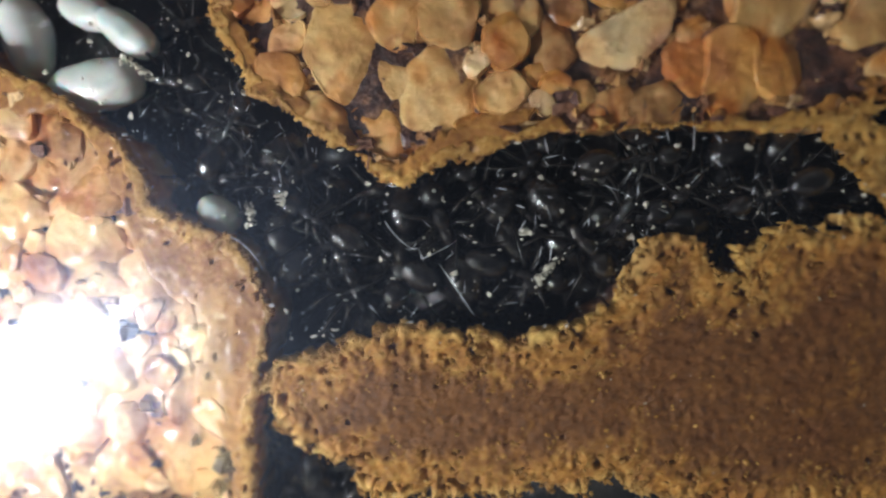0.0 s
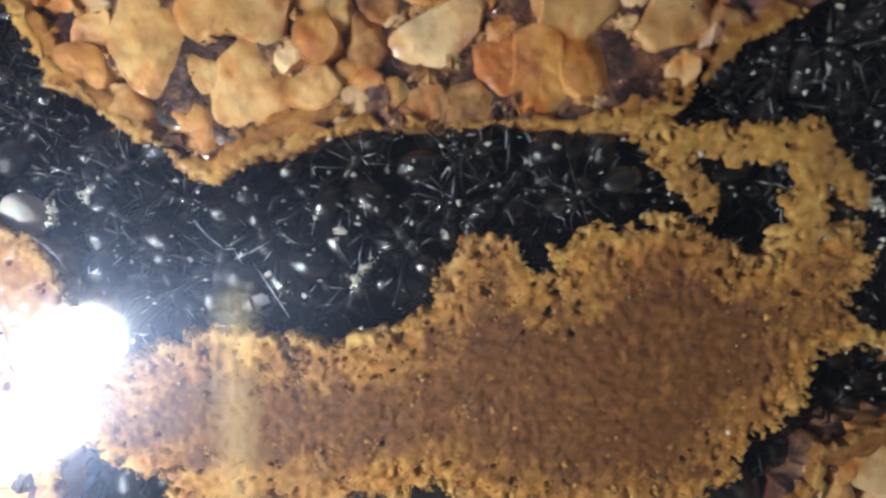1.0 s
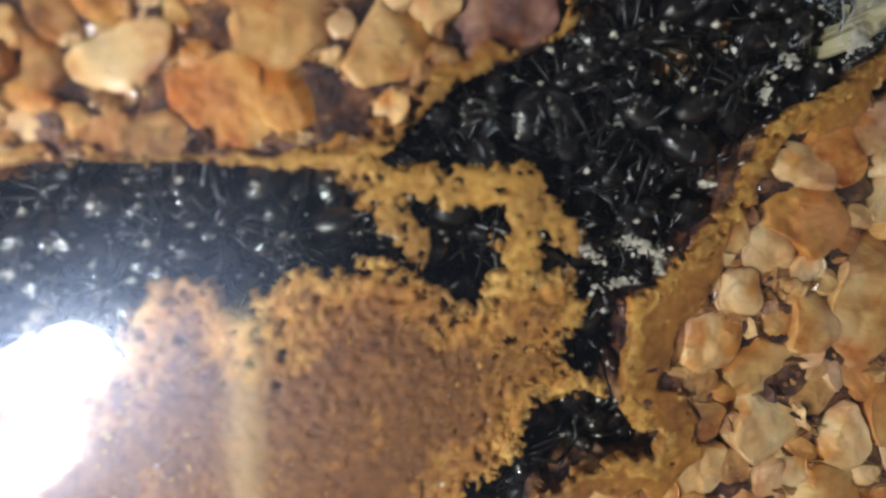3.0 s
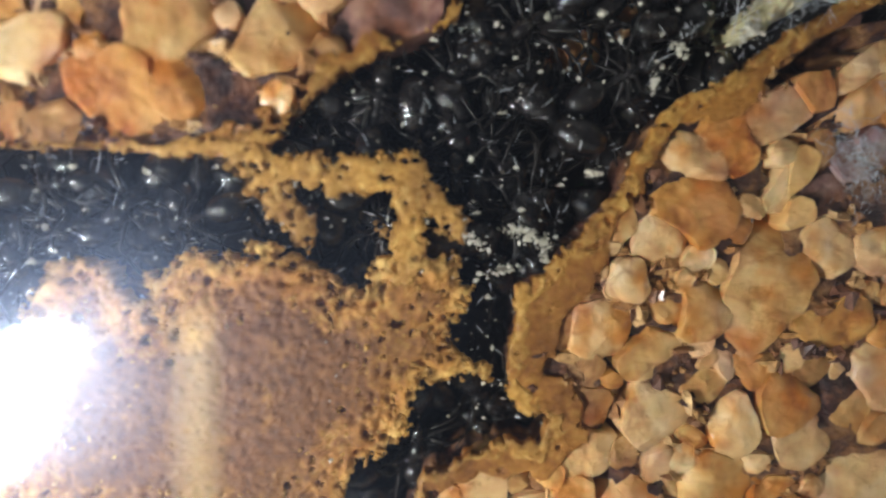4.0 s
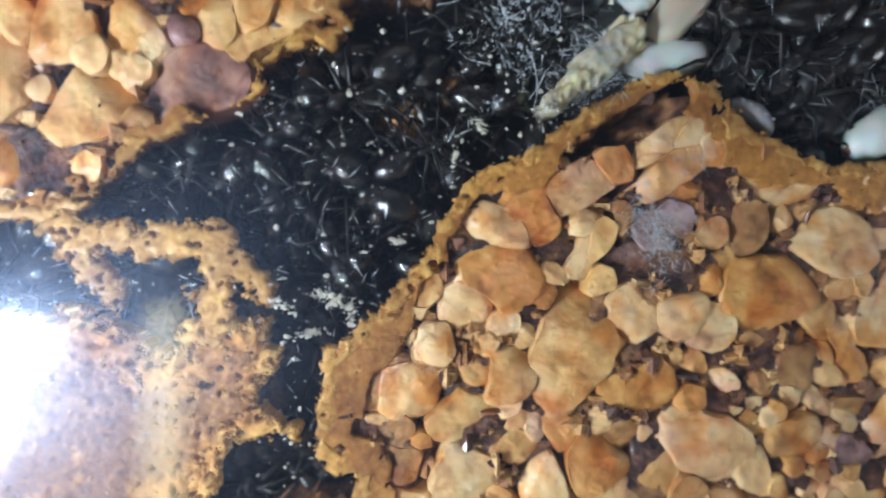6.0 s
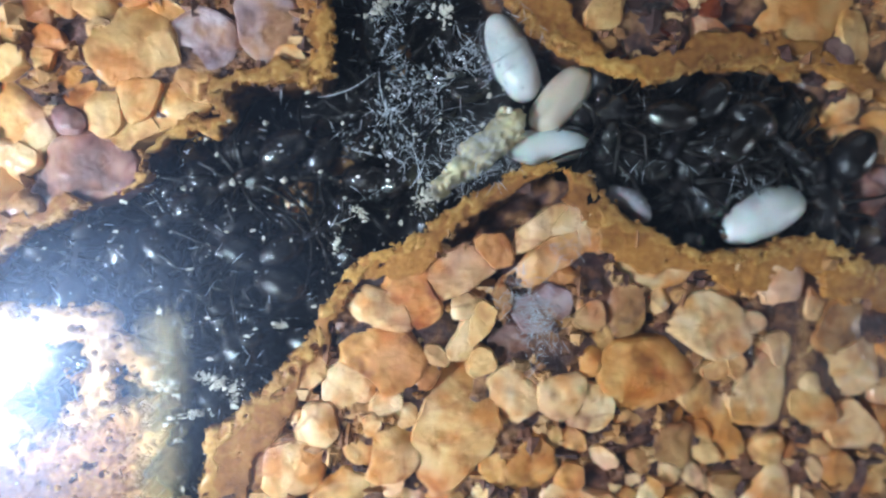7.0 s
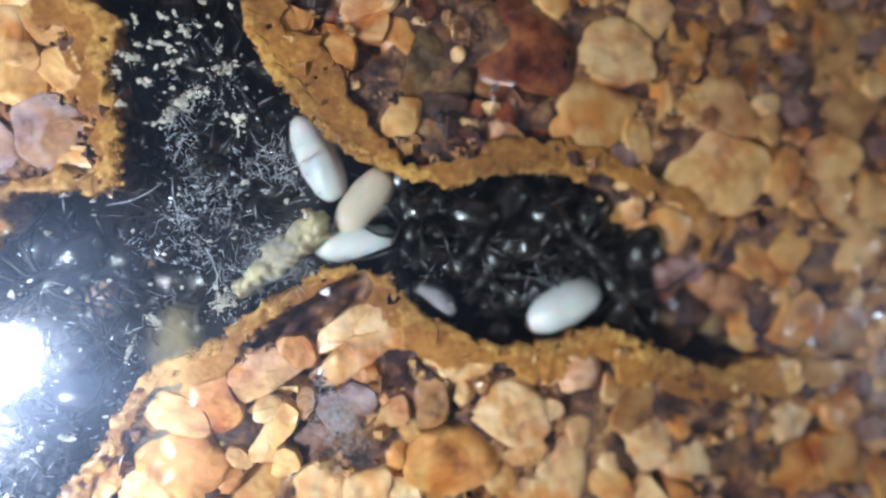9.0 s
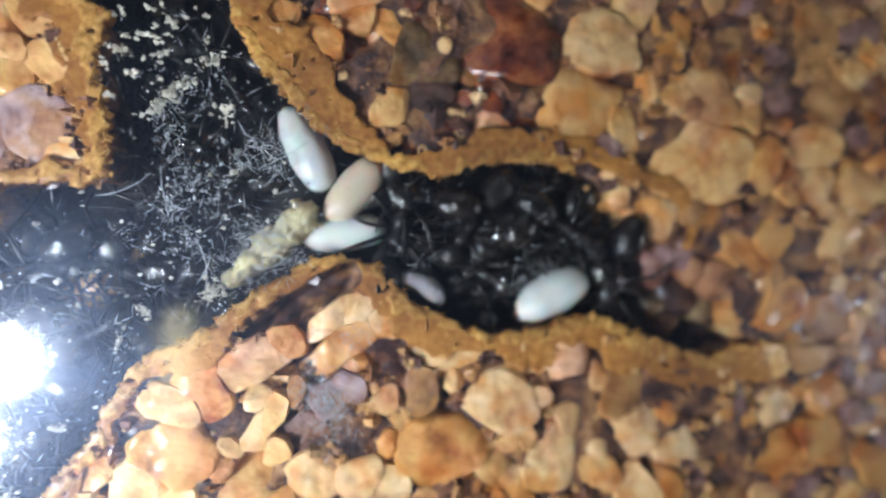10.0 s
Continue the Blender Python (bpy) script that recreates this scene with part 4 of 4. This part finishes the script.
        solid("antenna", *tube([(2.3, side * 0.22, lift + 0.12), elbow, tuple((a + b) / 2 for a, b in zip(elbow, tip)), tip], [0.05, 0.04, 0.05, 0.04], 5), LIMB, root)
    return root


ANTS = []


def put_ant(x, y, turn, level=0, glass=False, size=1.0, tilt=0.0):
    """An ant on the floor (level 0), on other ants (1, 2) or hanging under the glass."""
    k = len(ANTS) % 4
    if glass:
        m = pose(x * MM, y * MM, -0.03 * MM, 180, 0, turn)
    else:
        m = pose(x * MM, y * MM, (float(floor_z(x, y)) + 0.02 + level * 0.85) * MM, tilt, tilt * 0.6, turn)
    ob = copy_thing(MODELS[k], m)
    ob.scale = (size, size, size)
    if glass:
        ob["label"] = "glossy black ant clinging under the glass, legs spread"
    elif level:
        ob["label"] = "glossy black ant climbing over other ants"
    ANTS.append(ob)
    return ob


def gallery_free(x, y, margin):
    """How far a place lies from the nearest bank, in mm."""
    x, y = np.asarray(x, float), np.asarray(y, float)
    return min(-float(inside_by(p, x, y)) for p in (A, B, C, E, S)) - margin


BROOD_SPOTS = ((-22.0, 7.0), (-26.8, 10.0), (-20.3, 10.1), (-22.9, 11.4), (-15.0, -0.4), (47.0, 19.0), (49.6, 16.7), (49.2, 14.2), (53.9, 11.3), (62.0, 10.7), (45.2, 13.6))


def build_ants():
    rng = np.random.RandomState(4)
    spots = []

    def crowd(x0, x1, y0, y1, count, gap, level=0, margin=1.3):
        for _ in range(count * 30):
            x, y = x0 + rng.rand() * (x1 - x0), y0 + rng.rand() * (y1 - y0)
            if any(math.hypot(x - a, y - b) < (4.3 if level == 2 else 2.9) for a, b in BROOD_SPOTS):
                continue
            if gallery_free(x, y, margin) < 0 or any(math.hypot(x - a, y - b) < gap for a, b, l in spots if l == level):
                continue
            spots.append((x, y, level))
            put_ant(x, y, rng.rand() * 360, level, size=1.15 + 0.3 * rng.rand(), tilt=(rng.rand() - 0.5) * (14 if level == 0 else 40))
            count -= 1
            if count == 0:
                return

    crowd(-26, -8, -8, 12, 16, 2.3)
    crowd(-12, 18, -7, 4, 26, 2.3)
    crowd(18, 34, -14, 13, 26, 2.3)
    crowd(30, 46, 6, 28, 22, 2.4)
    crowd(51, 67.5, 8, 19, 34, 1.9)
    crowd(52, 67, 9, 18, 22, 2.2, 1)
    crowd(52, 66.5, 9.5, 17.5, 24, 1.9, 2, 1.9)
    crowd(20, 33, 0, 12, 12, 2.6, 1)
    crowd(-12, 16, -7, 3, 12, 3.0, 1)
    crowd(-13, -5, -18, -11, 6, 1.8, 0, 0.3)
    crowd(23, 31, -15, -8, 6, 1.9, 0, 0.4)
    for x, y, turn in ((-14.0, 4.0, 60), (7.6, 2.3, 10), (-8.7, -0.8, 150), (15.1, 0.8, 200), (36.0, 8.3, 30), (24.0, 6.2, 80)):
        put_ant(x, y, turn, glass=True)


# ---------- brood ----------
def brood_piece(name, label, x, y, length, width, turn, mat, z=None, bend=0.0):
    rings_per, waist = (5.5, 0.035) if "larva" in name else (3.0, 0.012)

    def shape(p):
        flat = (max(1 - abs(p.x) ** 2.35, 0.0)) ** (1 / 2.35) / math.sqrt(max(1 - p.x * p.x, 1e-4))
        return min(flat, 2.5) * (1.0 + 0.09 * p.x + waist * math.sin(p.x * math.pi * rings_per))

    v, f = ball(0, 0, 0, length / 2, width / 2, width / 2 * 0.94, 20, 20, shape)
    lump = lambda a, b: 0.11 * float(fbm(np.array(a + x), np.array(b + y), 1.1, 3, 90))
    v = [(a, b + bend * (a / length) ** 2 * 4 + lump(a, c), c + lump(a, b)) for a, b, c in v]
    ob = solid(name, v, f, mat)
    if name == "pupa" and length > 3:
        tip = solid("tip", *ball(-length / 2 + 0.05, 0, 0, 0.16, 0.28, 0.24, 8, 6), DARK_TIP, ob)
        tip["label"] = "brown spot at the pupa's end"
    if "larva" in name and length > 3:
        for k in range(5):
            solid("spot", *ball(length * (k / 4 - 0.5) * 0.6, 0.12, width * 0.46, 0.09, 0.06, 0.03, 6, 5), LINT, ob)
    base = float(floor_z(x, y)) if z is None else z - width / 2
    ob.matrix_world = pose(x * MM, y * MM, (base + width * 0.46) * MM, 0, 0, turn)
    return tagged(ob, label, "ant larva" if "larva" in name else "ant pupa", "brood")


def build_brood():
    white = "smooth white ant pupa lying in the gallery"
    brood_piece("pupa", white + " by a pale crumb", -22.0, 7.0, 5.6, 2.8, 8, PUPA)
    brood_piece("pupa", white, -26.8, 10.0, 4.9, 2.5, 100, PUPA)
    brood_piece("pupa", white, -20.3, 10.1, 3.9, 2.0, -35, PUPA)
    brood_piece("pupa", white, -22.9, 11.4, 3.4, 1.9, -20, PUPA)
    brood_piece("pupa", "small cream pupa half under the crumbly bank", -15.0, -0.4, 2.6, 2.0, -40, PUPA)
    brood_piece("larva", "grey translucent larva beside the frass bank", -3.0, -5.3, 2.4, 1.9, 0, GREY)
    brood_piece("pupa", white + " against the cork rim", 46.9, 19.0, 5.2, 2.3, -62, PUPA)
    brood_piece("pupa", "beige ripening pupa among white ones", 49.7, 16.7, 4.5, 2.3, 50, BEIGE)
    brood_piece("pupa", white + " on the cork edge", 49.2, 14.2, 5.0, 2.1, 8, PUPA)
    brood_piece("larva", "grey translucent larva with pale spots, curled", 53.9, 11.3, 3.3, 1.3, -28, GREY, bend=-0.3)
    brood_piece("pupa", "greenish white pupa in the crowd of ants", 62.0, 10.8, 5.0, 2.6, 30, PUPA)
    brood_piece("larva", "dark grey larva under the ants", 58.3, 9.2, 1.9, 1.3, -10, GREY)
    line = [(43.4, 11.7, 45.0, 13.3, 0.65), (45.0, 13.3, 47.0, 15.1, 0.9)]
    debris = sheet("debris", lambda x, y: strokes(x, y, line) + 0.5 * fbm(x, y, 0.6, 4, 95) + 0.2 * fbm(x, y, 0.25, 2, 98), (42, 49, 10.5, 17), 0.1,
                   lambda x, y, f: -0.25 - 0.6 * np.clip(1 - f / 0.6, 0, 1) ** 2 + 0.25 * fbm(x, y, 0.4, 3, 96) , lambda x, y: floor_z(x, y) - 0.2, OLIVE)
    tagged(debris, "yellowish crumbly strip of old cocoon debris beside pupae", "debris")


def build_chips():
    """Loose cork chips on the dark floor."""
    rng = np.random.RandomState(77)
    for x, y, r, tone, tall in ((34.8, 11.2, 2.1, "brown", 1.3), (37.4, 12.6, 1.2, "brown", 1.2), (33.0, 9.2, 1.1, "brown", 1.2), (40.6, 19.0, 0.9, "brown", 1), (69.3, 12.6, 1.7, "maroon", 3.2), (71.2, 10.6, 2.0, "blackish", 2.9), (73.2, 9.6, 1.5, "olive", 3.4), (71.7, 12.5, 1.4, "brown", 3.8), (69.6, 9.9, 1.2, "olive", 2.6),
                             (68.2, 10.2, 1.0, "blackish", 1.6), (70.6, 8.9, 1.2, "brown", 2.6), (72.7, 8.4, 1.0, "blackish", 2.8)):
        th = np.arange(24) / 24 * 2 * np.pi
        reach = r * (1 + 0.3 * fbm(np.cos(th) * 2 + x, np.sin(th) * 2 + y, 1.2, 3, 3))
        v, f = rings(lambda q: (np.cos(th) * reach * q, np.sin(th) * reach * q * 0.75), [(0.9, 0.0), (1.0, 0.3 * tall), (0.9, 0.65 * tall), (0.6, 0.8 * tall), (0.3, 0.85 * tall)])
        ob = solid("cork_chip", v, f, TONES[tone], at=(x, y, float(floor_z(x, y)) - 0.1))
        ob.rotation_euler = (0.1 * rng.rand(), 0.1 * rng.rand(), rng.rand() * 6)
        tagged(ob, "wet dark cork chip at the gallery's end" if tone in ("wet", "blackish", "maroon", "olive") else "loose brown cork chip on the black gallery floor", "cork chip", "loose cork chips")


# ---------- lint and crumbs under the glass ----------
def build_lint():
    rng = np.random.RandomState(12)
    verts, faces = [], []

    def sliver(x, y, z, length, width, turn, dip):
        d = Vector((math.cos(turn), math.sin(turn), dip)) * length / 2
        s = Vector((-math.sin(turn), math.cos(turn), 0)) * width / 2
        u = Vector((0, 0, width * 0.5))
        o = len(verts)
        c = Vector((x, y, z))
        verts.extend(tuple(p) for p in (c - d, c + s, c - s, c + u, c + d, c - u))
        faces.extend(tuple(o + k for k in q) for q in ((0, 1, 3), (0, 3, 2), (0, 2, 5), (0, 5, 1), (4, 3, 1), (4, 2, 3), (4, 5, 2), (4, 1, 5)))

    for _ in range(2600):
        x, y = 42.2 + rng.randn() * 2.6, 16.4 + rng.randn() * 3.6
        if float(fbm(np.array(x), np.array(y), 1.6, 3, 81)) < rng.rand() * 0.5 - 0.1 or gallery_free(x, y, 0.1) < 0:
            continue
        if rng.rand() < 0.35:
            sliver(x, y, -0.1 - 0.5 * rng.rand(), 0.1 + 0.25 * rng.rand() ** 2, 0.04 + 0.16 * rng.rand() ** 3, rng.rand() * 6.3, rng.rand() - 0.5)
        else:
            sliver(x, y, -0.1 - 0.8 * rng.rand(), 0.2 + 0.8 * rng.rand() ** 2, 0.02 + 0.03 * rng.rand(), rng.rand() * 6.3, rng.rand() - 0.5)
    for _ in range(1700):
        x, y = -26 + rng.rand() * 74, -8 + rng.rand() * 34
        if gallery_free(x, y, 0.1) < 0:
            continue
        sliver(x, y, -0.1 - 1.2 * rng.rand(), 0.2 + 0.9 * rng.rand() ** 2, 0.03 + 0.04 * rng.rand(), rng.rand() * 6.3, rng.rand() - 0.5)
    # The tufts on the long cork block are mould fuzz, drawn as lint hairs.
    for cx, cy, spread, count in ((48.8, 4.5, 0.55, 170), (47.8, 5.6, 0.8, 110), (50.0, 8.4, 0.5, 30), (49.0, 3.0, 0.7, 40), (45.2, 13.6, 1.0, 240), (46.2, 18.4, 1.0, 130), (60.6, 11.6, 0.8, 50), (54.5, 13.0, 1.6, 25), (59.0, 14.6, 1.9, 30)):
        for _ in range(count):
            sliver(cx + rng.randn() * spread, cy + rng.randn() * spread, -0.02 - 0.03 * rng.rand(), 0.3 + 0.9 * rng.rand(), 0.018 + 0.02 * rng.rand(), rng.rand() * 6.3, 0.0)
    lint = solid("lint", verts, faces, LINT, smooth=False)
    tagged(lint, "fine white lint, hairs and mould tufts stuck under the glass", "lint", kind="stuff")

    patches = [(3.4, -3.3, 0.45), (-18.3, 7.5, 0.45), (-10.7, 0.5, 0.3), (-12.4, -0.2, 0.35), (2.4, -1.2, 0.3), (31.6, 0.5, 0.6), (32.7, -0.1, 0.4), (28.9, 0.2, 0.5),
               (34.9, 3.6, 0.25), (38.9, 9.8, 0.35), (37.8, 8.1, 0.3), (42.4, 10.8, 0.6), (30.6, -1.4, 0.45), (40.1, 21.2, 0.7), (40.0, 25.1, 0.3), (42.0, 23.2, 0.4), (37.6, 23.4, 0.35),
               (39.6, 23.3, 0.3), (43.0, 20.6, 0.35)]
    patches += [(36.8 + 6.5 * rng.rand(), 19.5 + 8.5 * rng.rand(), 0.02 + 0.2 * rng.rand() ** 2) for _ in range(32)]
    unit = ball(0, 0, 0, 1, 1, 1, 6, 4)
    uv, uf = np.array(unit[0]), unit[1]

    def grains(name, label, category, places):
        verts, faces = [], []
        for x, y, r in places:
            o = len(verts)
            verts += [tuple(p) for p in uv * (r * (0.4 + 1.3 * rng.rand(3))) * (0.35 + 1.2 * rng.rand(len(uv), 1)) + (x, y, -0.05 - r - 0.35 * rng.rand() * (r < 0.1))]
            faces += [tuple(k + o for k in f) for f in uf]
        tagged(solid(name, verts, faces, CRUMB, smooth=False), label, category, kind="stuff")

    # Real pale specks, with extra ones added in place of white glints.
    P = rng.rand(2500, 2) * [76, 36] + [-28, -10]
    grains("specks", "tiny pale specks under the glass, part of them standing in for glints", "specks",
           [(x, y, 0.025 + 0.1 * rng.rand() ** 3) for x, y in P if gallery_free(x, y, 0.05) > 0])
    places = []
    # Pale grains on the frass bank imitate glints of light.
    for _ in range(900):
        x, y = -11 + rng.rand() * 40, -16 + rng.rand() * 16
        if 0.3 < float(inside_by(S, np.array(x), np.array(y))) and rng.rand() < 0.35:
            places.append((x, y, 0.02 + 0.07 * rng.rand() ** 3))
    for a, b, r in patches:
        turn, stretch = rng.rand() * 6.3, 1 + rng.rand()
        for _ in range(int(9 + 300 * r * r)):
            u, v = rng.randn() * r * 0.6 * stretch, rng.randn() * r * 0.45 / stretch
            x, y = a + u * math.cos(turn) - v * math.sin(turn), b + u * math.sin(turn) + v * math.cos(turn)
            if gallery_free(x, y, -0.3) > 0:
                places.append((x, y, 0.025 + 0.085 * rng.rand() ** 2))
    grains("crumbs", "ragged clusters of pale crumbs under the glass, and grains painted as glints on the frass", "crumbs", places)

    for _ in range(34):
        x, y = -24 + rng.rand() * 72, -6 + rng.rand() * 30
        if gallery_free(x, y, -0.2) < 0:
            continue
        turn, length, z = rng.rand() * 6.3, 1.2 + 2.2 * rng.rand(), -0.1 - 0.5 * rng.rand()
        bend = (rng.rand() - 0.5) * 1.2
        pts = [(x + math.cos(turn + bend * q) * length * q, y + math.sin(turn + bend * q) * length * q, z - 0.3 * q) for q in (0, 0.25, 0.5, 0.75, 1.0)]
        strand = solid("fibre", *tube(pts, [0.02, 0.03, 0.03, 0.025, 0.012], 5), LINT)
        tagged(strand, "thin pale curved fibre stuck under the glass", "fibre", "loose fibres")


# ---------- lamp carried along beside the camera, placed to fit its mirror image in view ---
def build_lamp():
    lamp = tagged(new("macro_lamp"), "white LED lamp on a bent arm held over the glass", "lamp")
    white, warm = glow("white_led", (0.95, 0.98, 1.0, 1), LED_POWER), glow("tan_rod_glow", (1.0, 0.8, 0.35, 1), ROD_GLOW_POWER)

    def head(name, x, y, z, r, lean):
        v, f = ball(0, 0, 0, r, r, 0.8, 20, 12)
        ob = solid(name, v, f, white, lamp)
        ob.matrix_basis = pose(x * MM, y * MM, z * MM, 0, lean, 0)
        return ob

    head("led", 0, 0, 0, 3.7, -35)
    head("led", -4.2, -11.0, 0, 3.4, -35)
    # A tan rod, given an added glow so its reflection shows in the glass.
    tube_v, tube_f = tube([(21, 7, 0), (21, 4.6, 0), (21, -9, 0), (21, -25, 0)], [1.1, 1.7, 1.7, 1.7], 14)
    solid("tube", tube_v, tube_f, warm, lamp)
    solid("housing", *box(-7, 7, -19, 7, 5, 15), PLASTIC, lamp, smooth=False)
    solid("arm", *tube([(0, -4, 14), (-4, 4, 26), (-20, 20, 40), (-40, 30, 60)], [1.5, 1.5, 1.5, 1.5], 8), PLASTIC, lamp)
    return lamp


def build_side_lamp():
    """An added fill light with no known source, clamped to the east rim."""
    lamp = tagged(new("side_lamp"), "added round fill light clamped to the nest rim, out of view", "lamp")
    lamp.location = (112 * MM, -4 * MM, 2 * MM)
    led = solid("led", *ball(0, 0, 0, 1.0, 9.5, 9.5, 24, 12), glow("side_fill_glow", (1.0, 0.96, 0.9, 1), SIDE_FILL), lamp)
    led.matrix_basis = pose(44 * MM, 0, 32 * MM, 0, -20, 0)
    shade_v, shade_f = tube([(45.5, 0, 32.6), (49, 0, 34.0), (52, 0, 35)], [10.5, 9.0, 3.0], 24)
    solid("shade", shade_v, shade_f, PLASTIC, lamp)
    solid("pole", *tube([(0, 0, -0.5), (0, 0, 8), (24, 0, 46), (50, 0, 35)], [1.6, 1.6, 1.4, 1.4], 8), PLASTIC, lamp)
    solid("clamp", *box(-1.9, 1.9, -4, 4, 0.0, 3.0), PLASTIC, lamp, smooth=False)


def build_strips():
    """Two added soft fill lights, source unknown, north and south above the nest."""
    for y, lean in ((290, 42), (-290, -42)):
        strip = tagged(new("strip_light"), "added white fill light on two legs beside the nest, out of view", "lamp", "strip lights of the room")
        strip.location = (30 * MM, y * MM, -12 * MM)
        turn = Euler((radians(-lean), 0, 0)).to_matrix()

        def leaning(geo):
            v, f = geo
            return [tuple(turn @ Vector(p) + Vector((0, 0, 252))) for p in v], f

        solid("tube", *leaning(box(-170, 170, -35, 35, 0, 3)), glow("strip_fill_glow", (1.0, 0.97, 0.92, 1), STRIP_FILL), strip, smooth=False)
        solid("housing", *leaning(box(-180, 180, -42, 42, 3.5, 24)), PLASTIC, strip, smooth=False)
        for x in (-150, 150):
            solid("leg", *tube([(x, 0, 0), (x, 0, 4), (x, 0, 5), (x, 0, 262)], [18, 18, 4, 4], 12), PLASTIC, strip)
    table = solid("table", *box(-700, 760, -700, 700, -40, -12.02), PLASTIC, smooth=False)
    tagged(table, "plain dark table top under the nest", "table", kind="structure")


build_floor()
build_glass()
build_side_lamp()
build_strips()
MODELS = [ant(k, np.random.RandomState(20 + k)) for k in range(4)]
build_ants()
for model, (x, y, turn) in zip(MODELS, ((-10.0, -2.4, 20), (22.0, 6.8, 200), (29.0, 4.2, 100), (39.5, 15.0, 60))):
    model.matrix_basis = pose(x * MM, y * MM, (float(floor_z(x, y)) + 0.9) * MM, 8, 5, turn)
build_brood()
build_chips()
build_lint()
LAMP = build_lamp()
build_frass()
build_block("B", "cork block of pale granules with a wide tan rim")
build_block("A", "cork block of large tan granules with a thin crumbly rim")
build_block("C", "cork block of tan and pale granules, dark gaps between")
build_block("E", "cork block of brown and wet red granules")

# Rows put the LED's mirror image at chosen points in the camera's view.
LAMP_ROWS = [
    (0.0, -57.7, -18.6, 38.0),
    (0.5, -48.6, -18.6, 38.0),
    (1.0, -40.3, -16.5, 38.0),
    (1.5, -32.3, -15.3, 38.0),
    (2.0, -29.5, -16.5, 38.0),
    (2.5, -25.6, -16.3, 38.0),
    (3.0, -19.8, -16.3, 38.0),
    (3.2, -18.5, -15.9, 38.0),
    (4.5, -23.8, -20.4, 38.0),
    (5.0, -23.7, -17.8, 38.0),
    (5.5, -20.9, -15.1, 38.0),
    (5.7, -18.3, -15.0, 38.0),
    (6.8, -12.7, -10.1, 38.0),
    (7.0, -10.1, -10.2, 38.0),
    (7.5, -6.7, -8.4, 38.0),
    (8.0, -3.0, -5.9, 38.0),
    (8.5, 2.9, -4.3, 38.0),
    (9.0, 5.7, -2.9, 38.0),
    (9.5, 7.7, -3.3, 38.0),
    (10.0, 6.9, -3.1, 38.0),
]


def motions():
    walk(LAMP, [(t, pose(x * MM, y * MM, z * MM)) for t, x, y, z in LAMP_ROWS])
    # one ant hurries down the gallery, others shift where they stand
    runner = put_ant(9.0, -0.6, 175, level=1.2, size=1.2)
    runner["label"] = "glossy black ant hurrying through the gallery"
    low = float(floor_z(0.0, 0.0)) + 1.0
    walk(runner, [(t, pose(x * MM, y * MM, low * MM, 0, 0, turn)) for t, x, y, turn in (
        (0.0, 9.0, -0.6, 175), (0.3, 4.6, -1.2, 185), (0.7, -2.2, -0.4, 170), (1.2, -8.0, 0.8, 160), (1.8, -13.0, 3.5, 140), (2.4, -17.0, 6.8, 130), (10.0, -17.6, 7.4, 118))])
    crosser = put_ant(23.0, 0.8, 20, level=0.4, size=1.15)
    crosser["label"] = "glossy black ant walking past the lacy crust"
    low = float(floor_z(23.0, 1.0)) + 0.5
    walk(crosser, [(t, pose(x * MM, y * MM, low * MM, 0, 0, turn)) for t, x, y, turn in (
        (0.0, 12.0, -0.2, 10), (1.5, 14.6, 0.8, 15), (3.0, 21.6, 1.0, 0), (4.5, 23.2, 0.9, -8), (6.0, 22.9, 1.2, 10), (10.0, 23.0, 1.2, 12))])
    climber = put_ant(30.5, 3.5, 60, level=0.6, size=1.15)
    climber["label"] = "glossy black ant walking up the gallery"
    low = float(floor_z(31.0, 6.0)) + 0.7
    walk(climber, [(t, pose(x * MM, y * MM, low * MM, 0, 0, turn)) for t, x, y, turn in (
        (0.0, 30.4, -5.0, 95), (2.5, 30.3, -2.5, 80), (4.5, 31.2, 3.4, 62), (5.5, 33.6, 6.6, 50), (7.5, 36.6, 9.2, 40), (10.0, 37.8, 10.2, 45))])
    rng = np.random.RandomState(31)
    for k in range(0, len(ANTS) - 3, 6):
        m = ANTS[k].matrix_basis
        place, turn = m.translation.copy(), m.to_3x3().normalized().to_4x4()
        rows = []
        for t in (0.0, 1.4, 2.7, 4.2, 5.6, 7.0, 8.3, 10.0):
            d = Vector(((rng.rand() - 0.5) * 0.5, (rng.rand() - 0.5) * 0.5, 0)) * MM
            rows.append((t, Matrix.Translation(place + d) @ turn @ pose(0, 0, 0, 0, 0, (rng.rand() - 0.5) * 16)))
        walk(ANTS[k], rows)


motions()
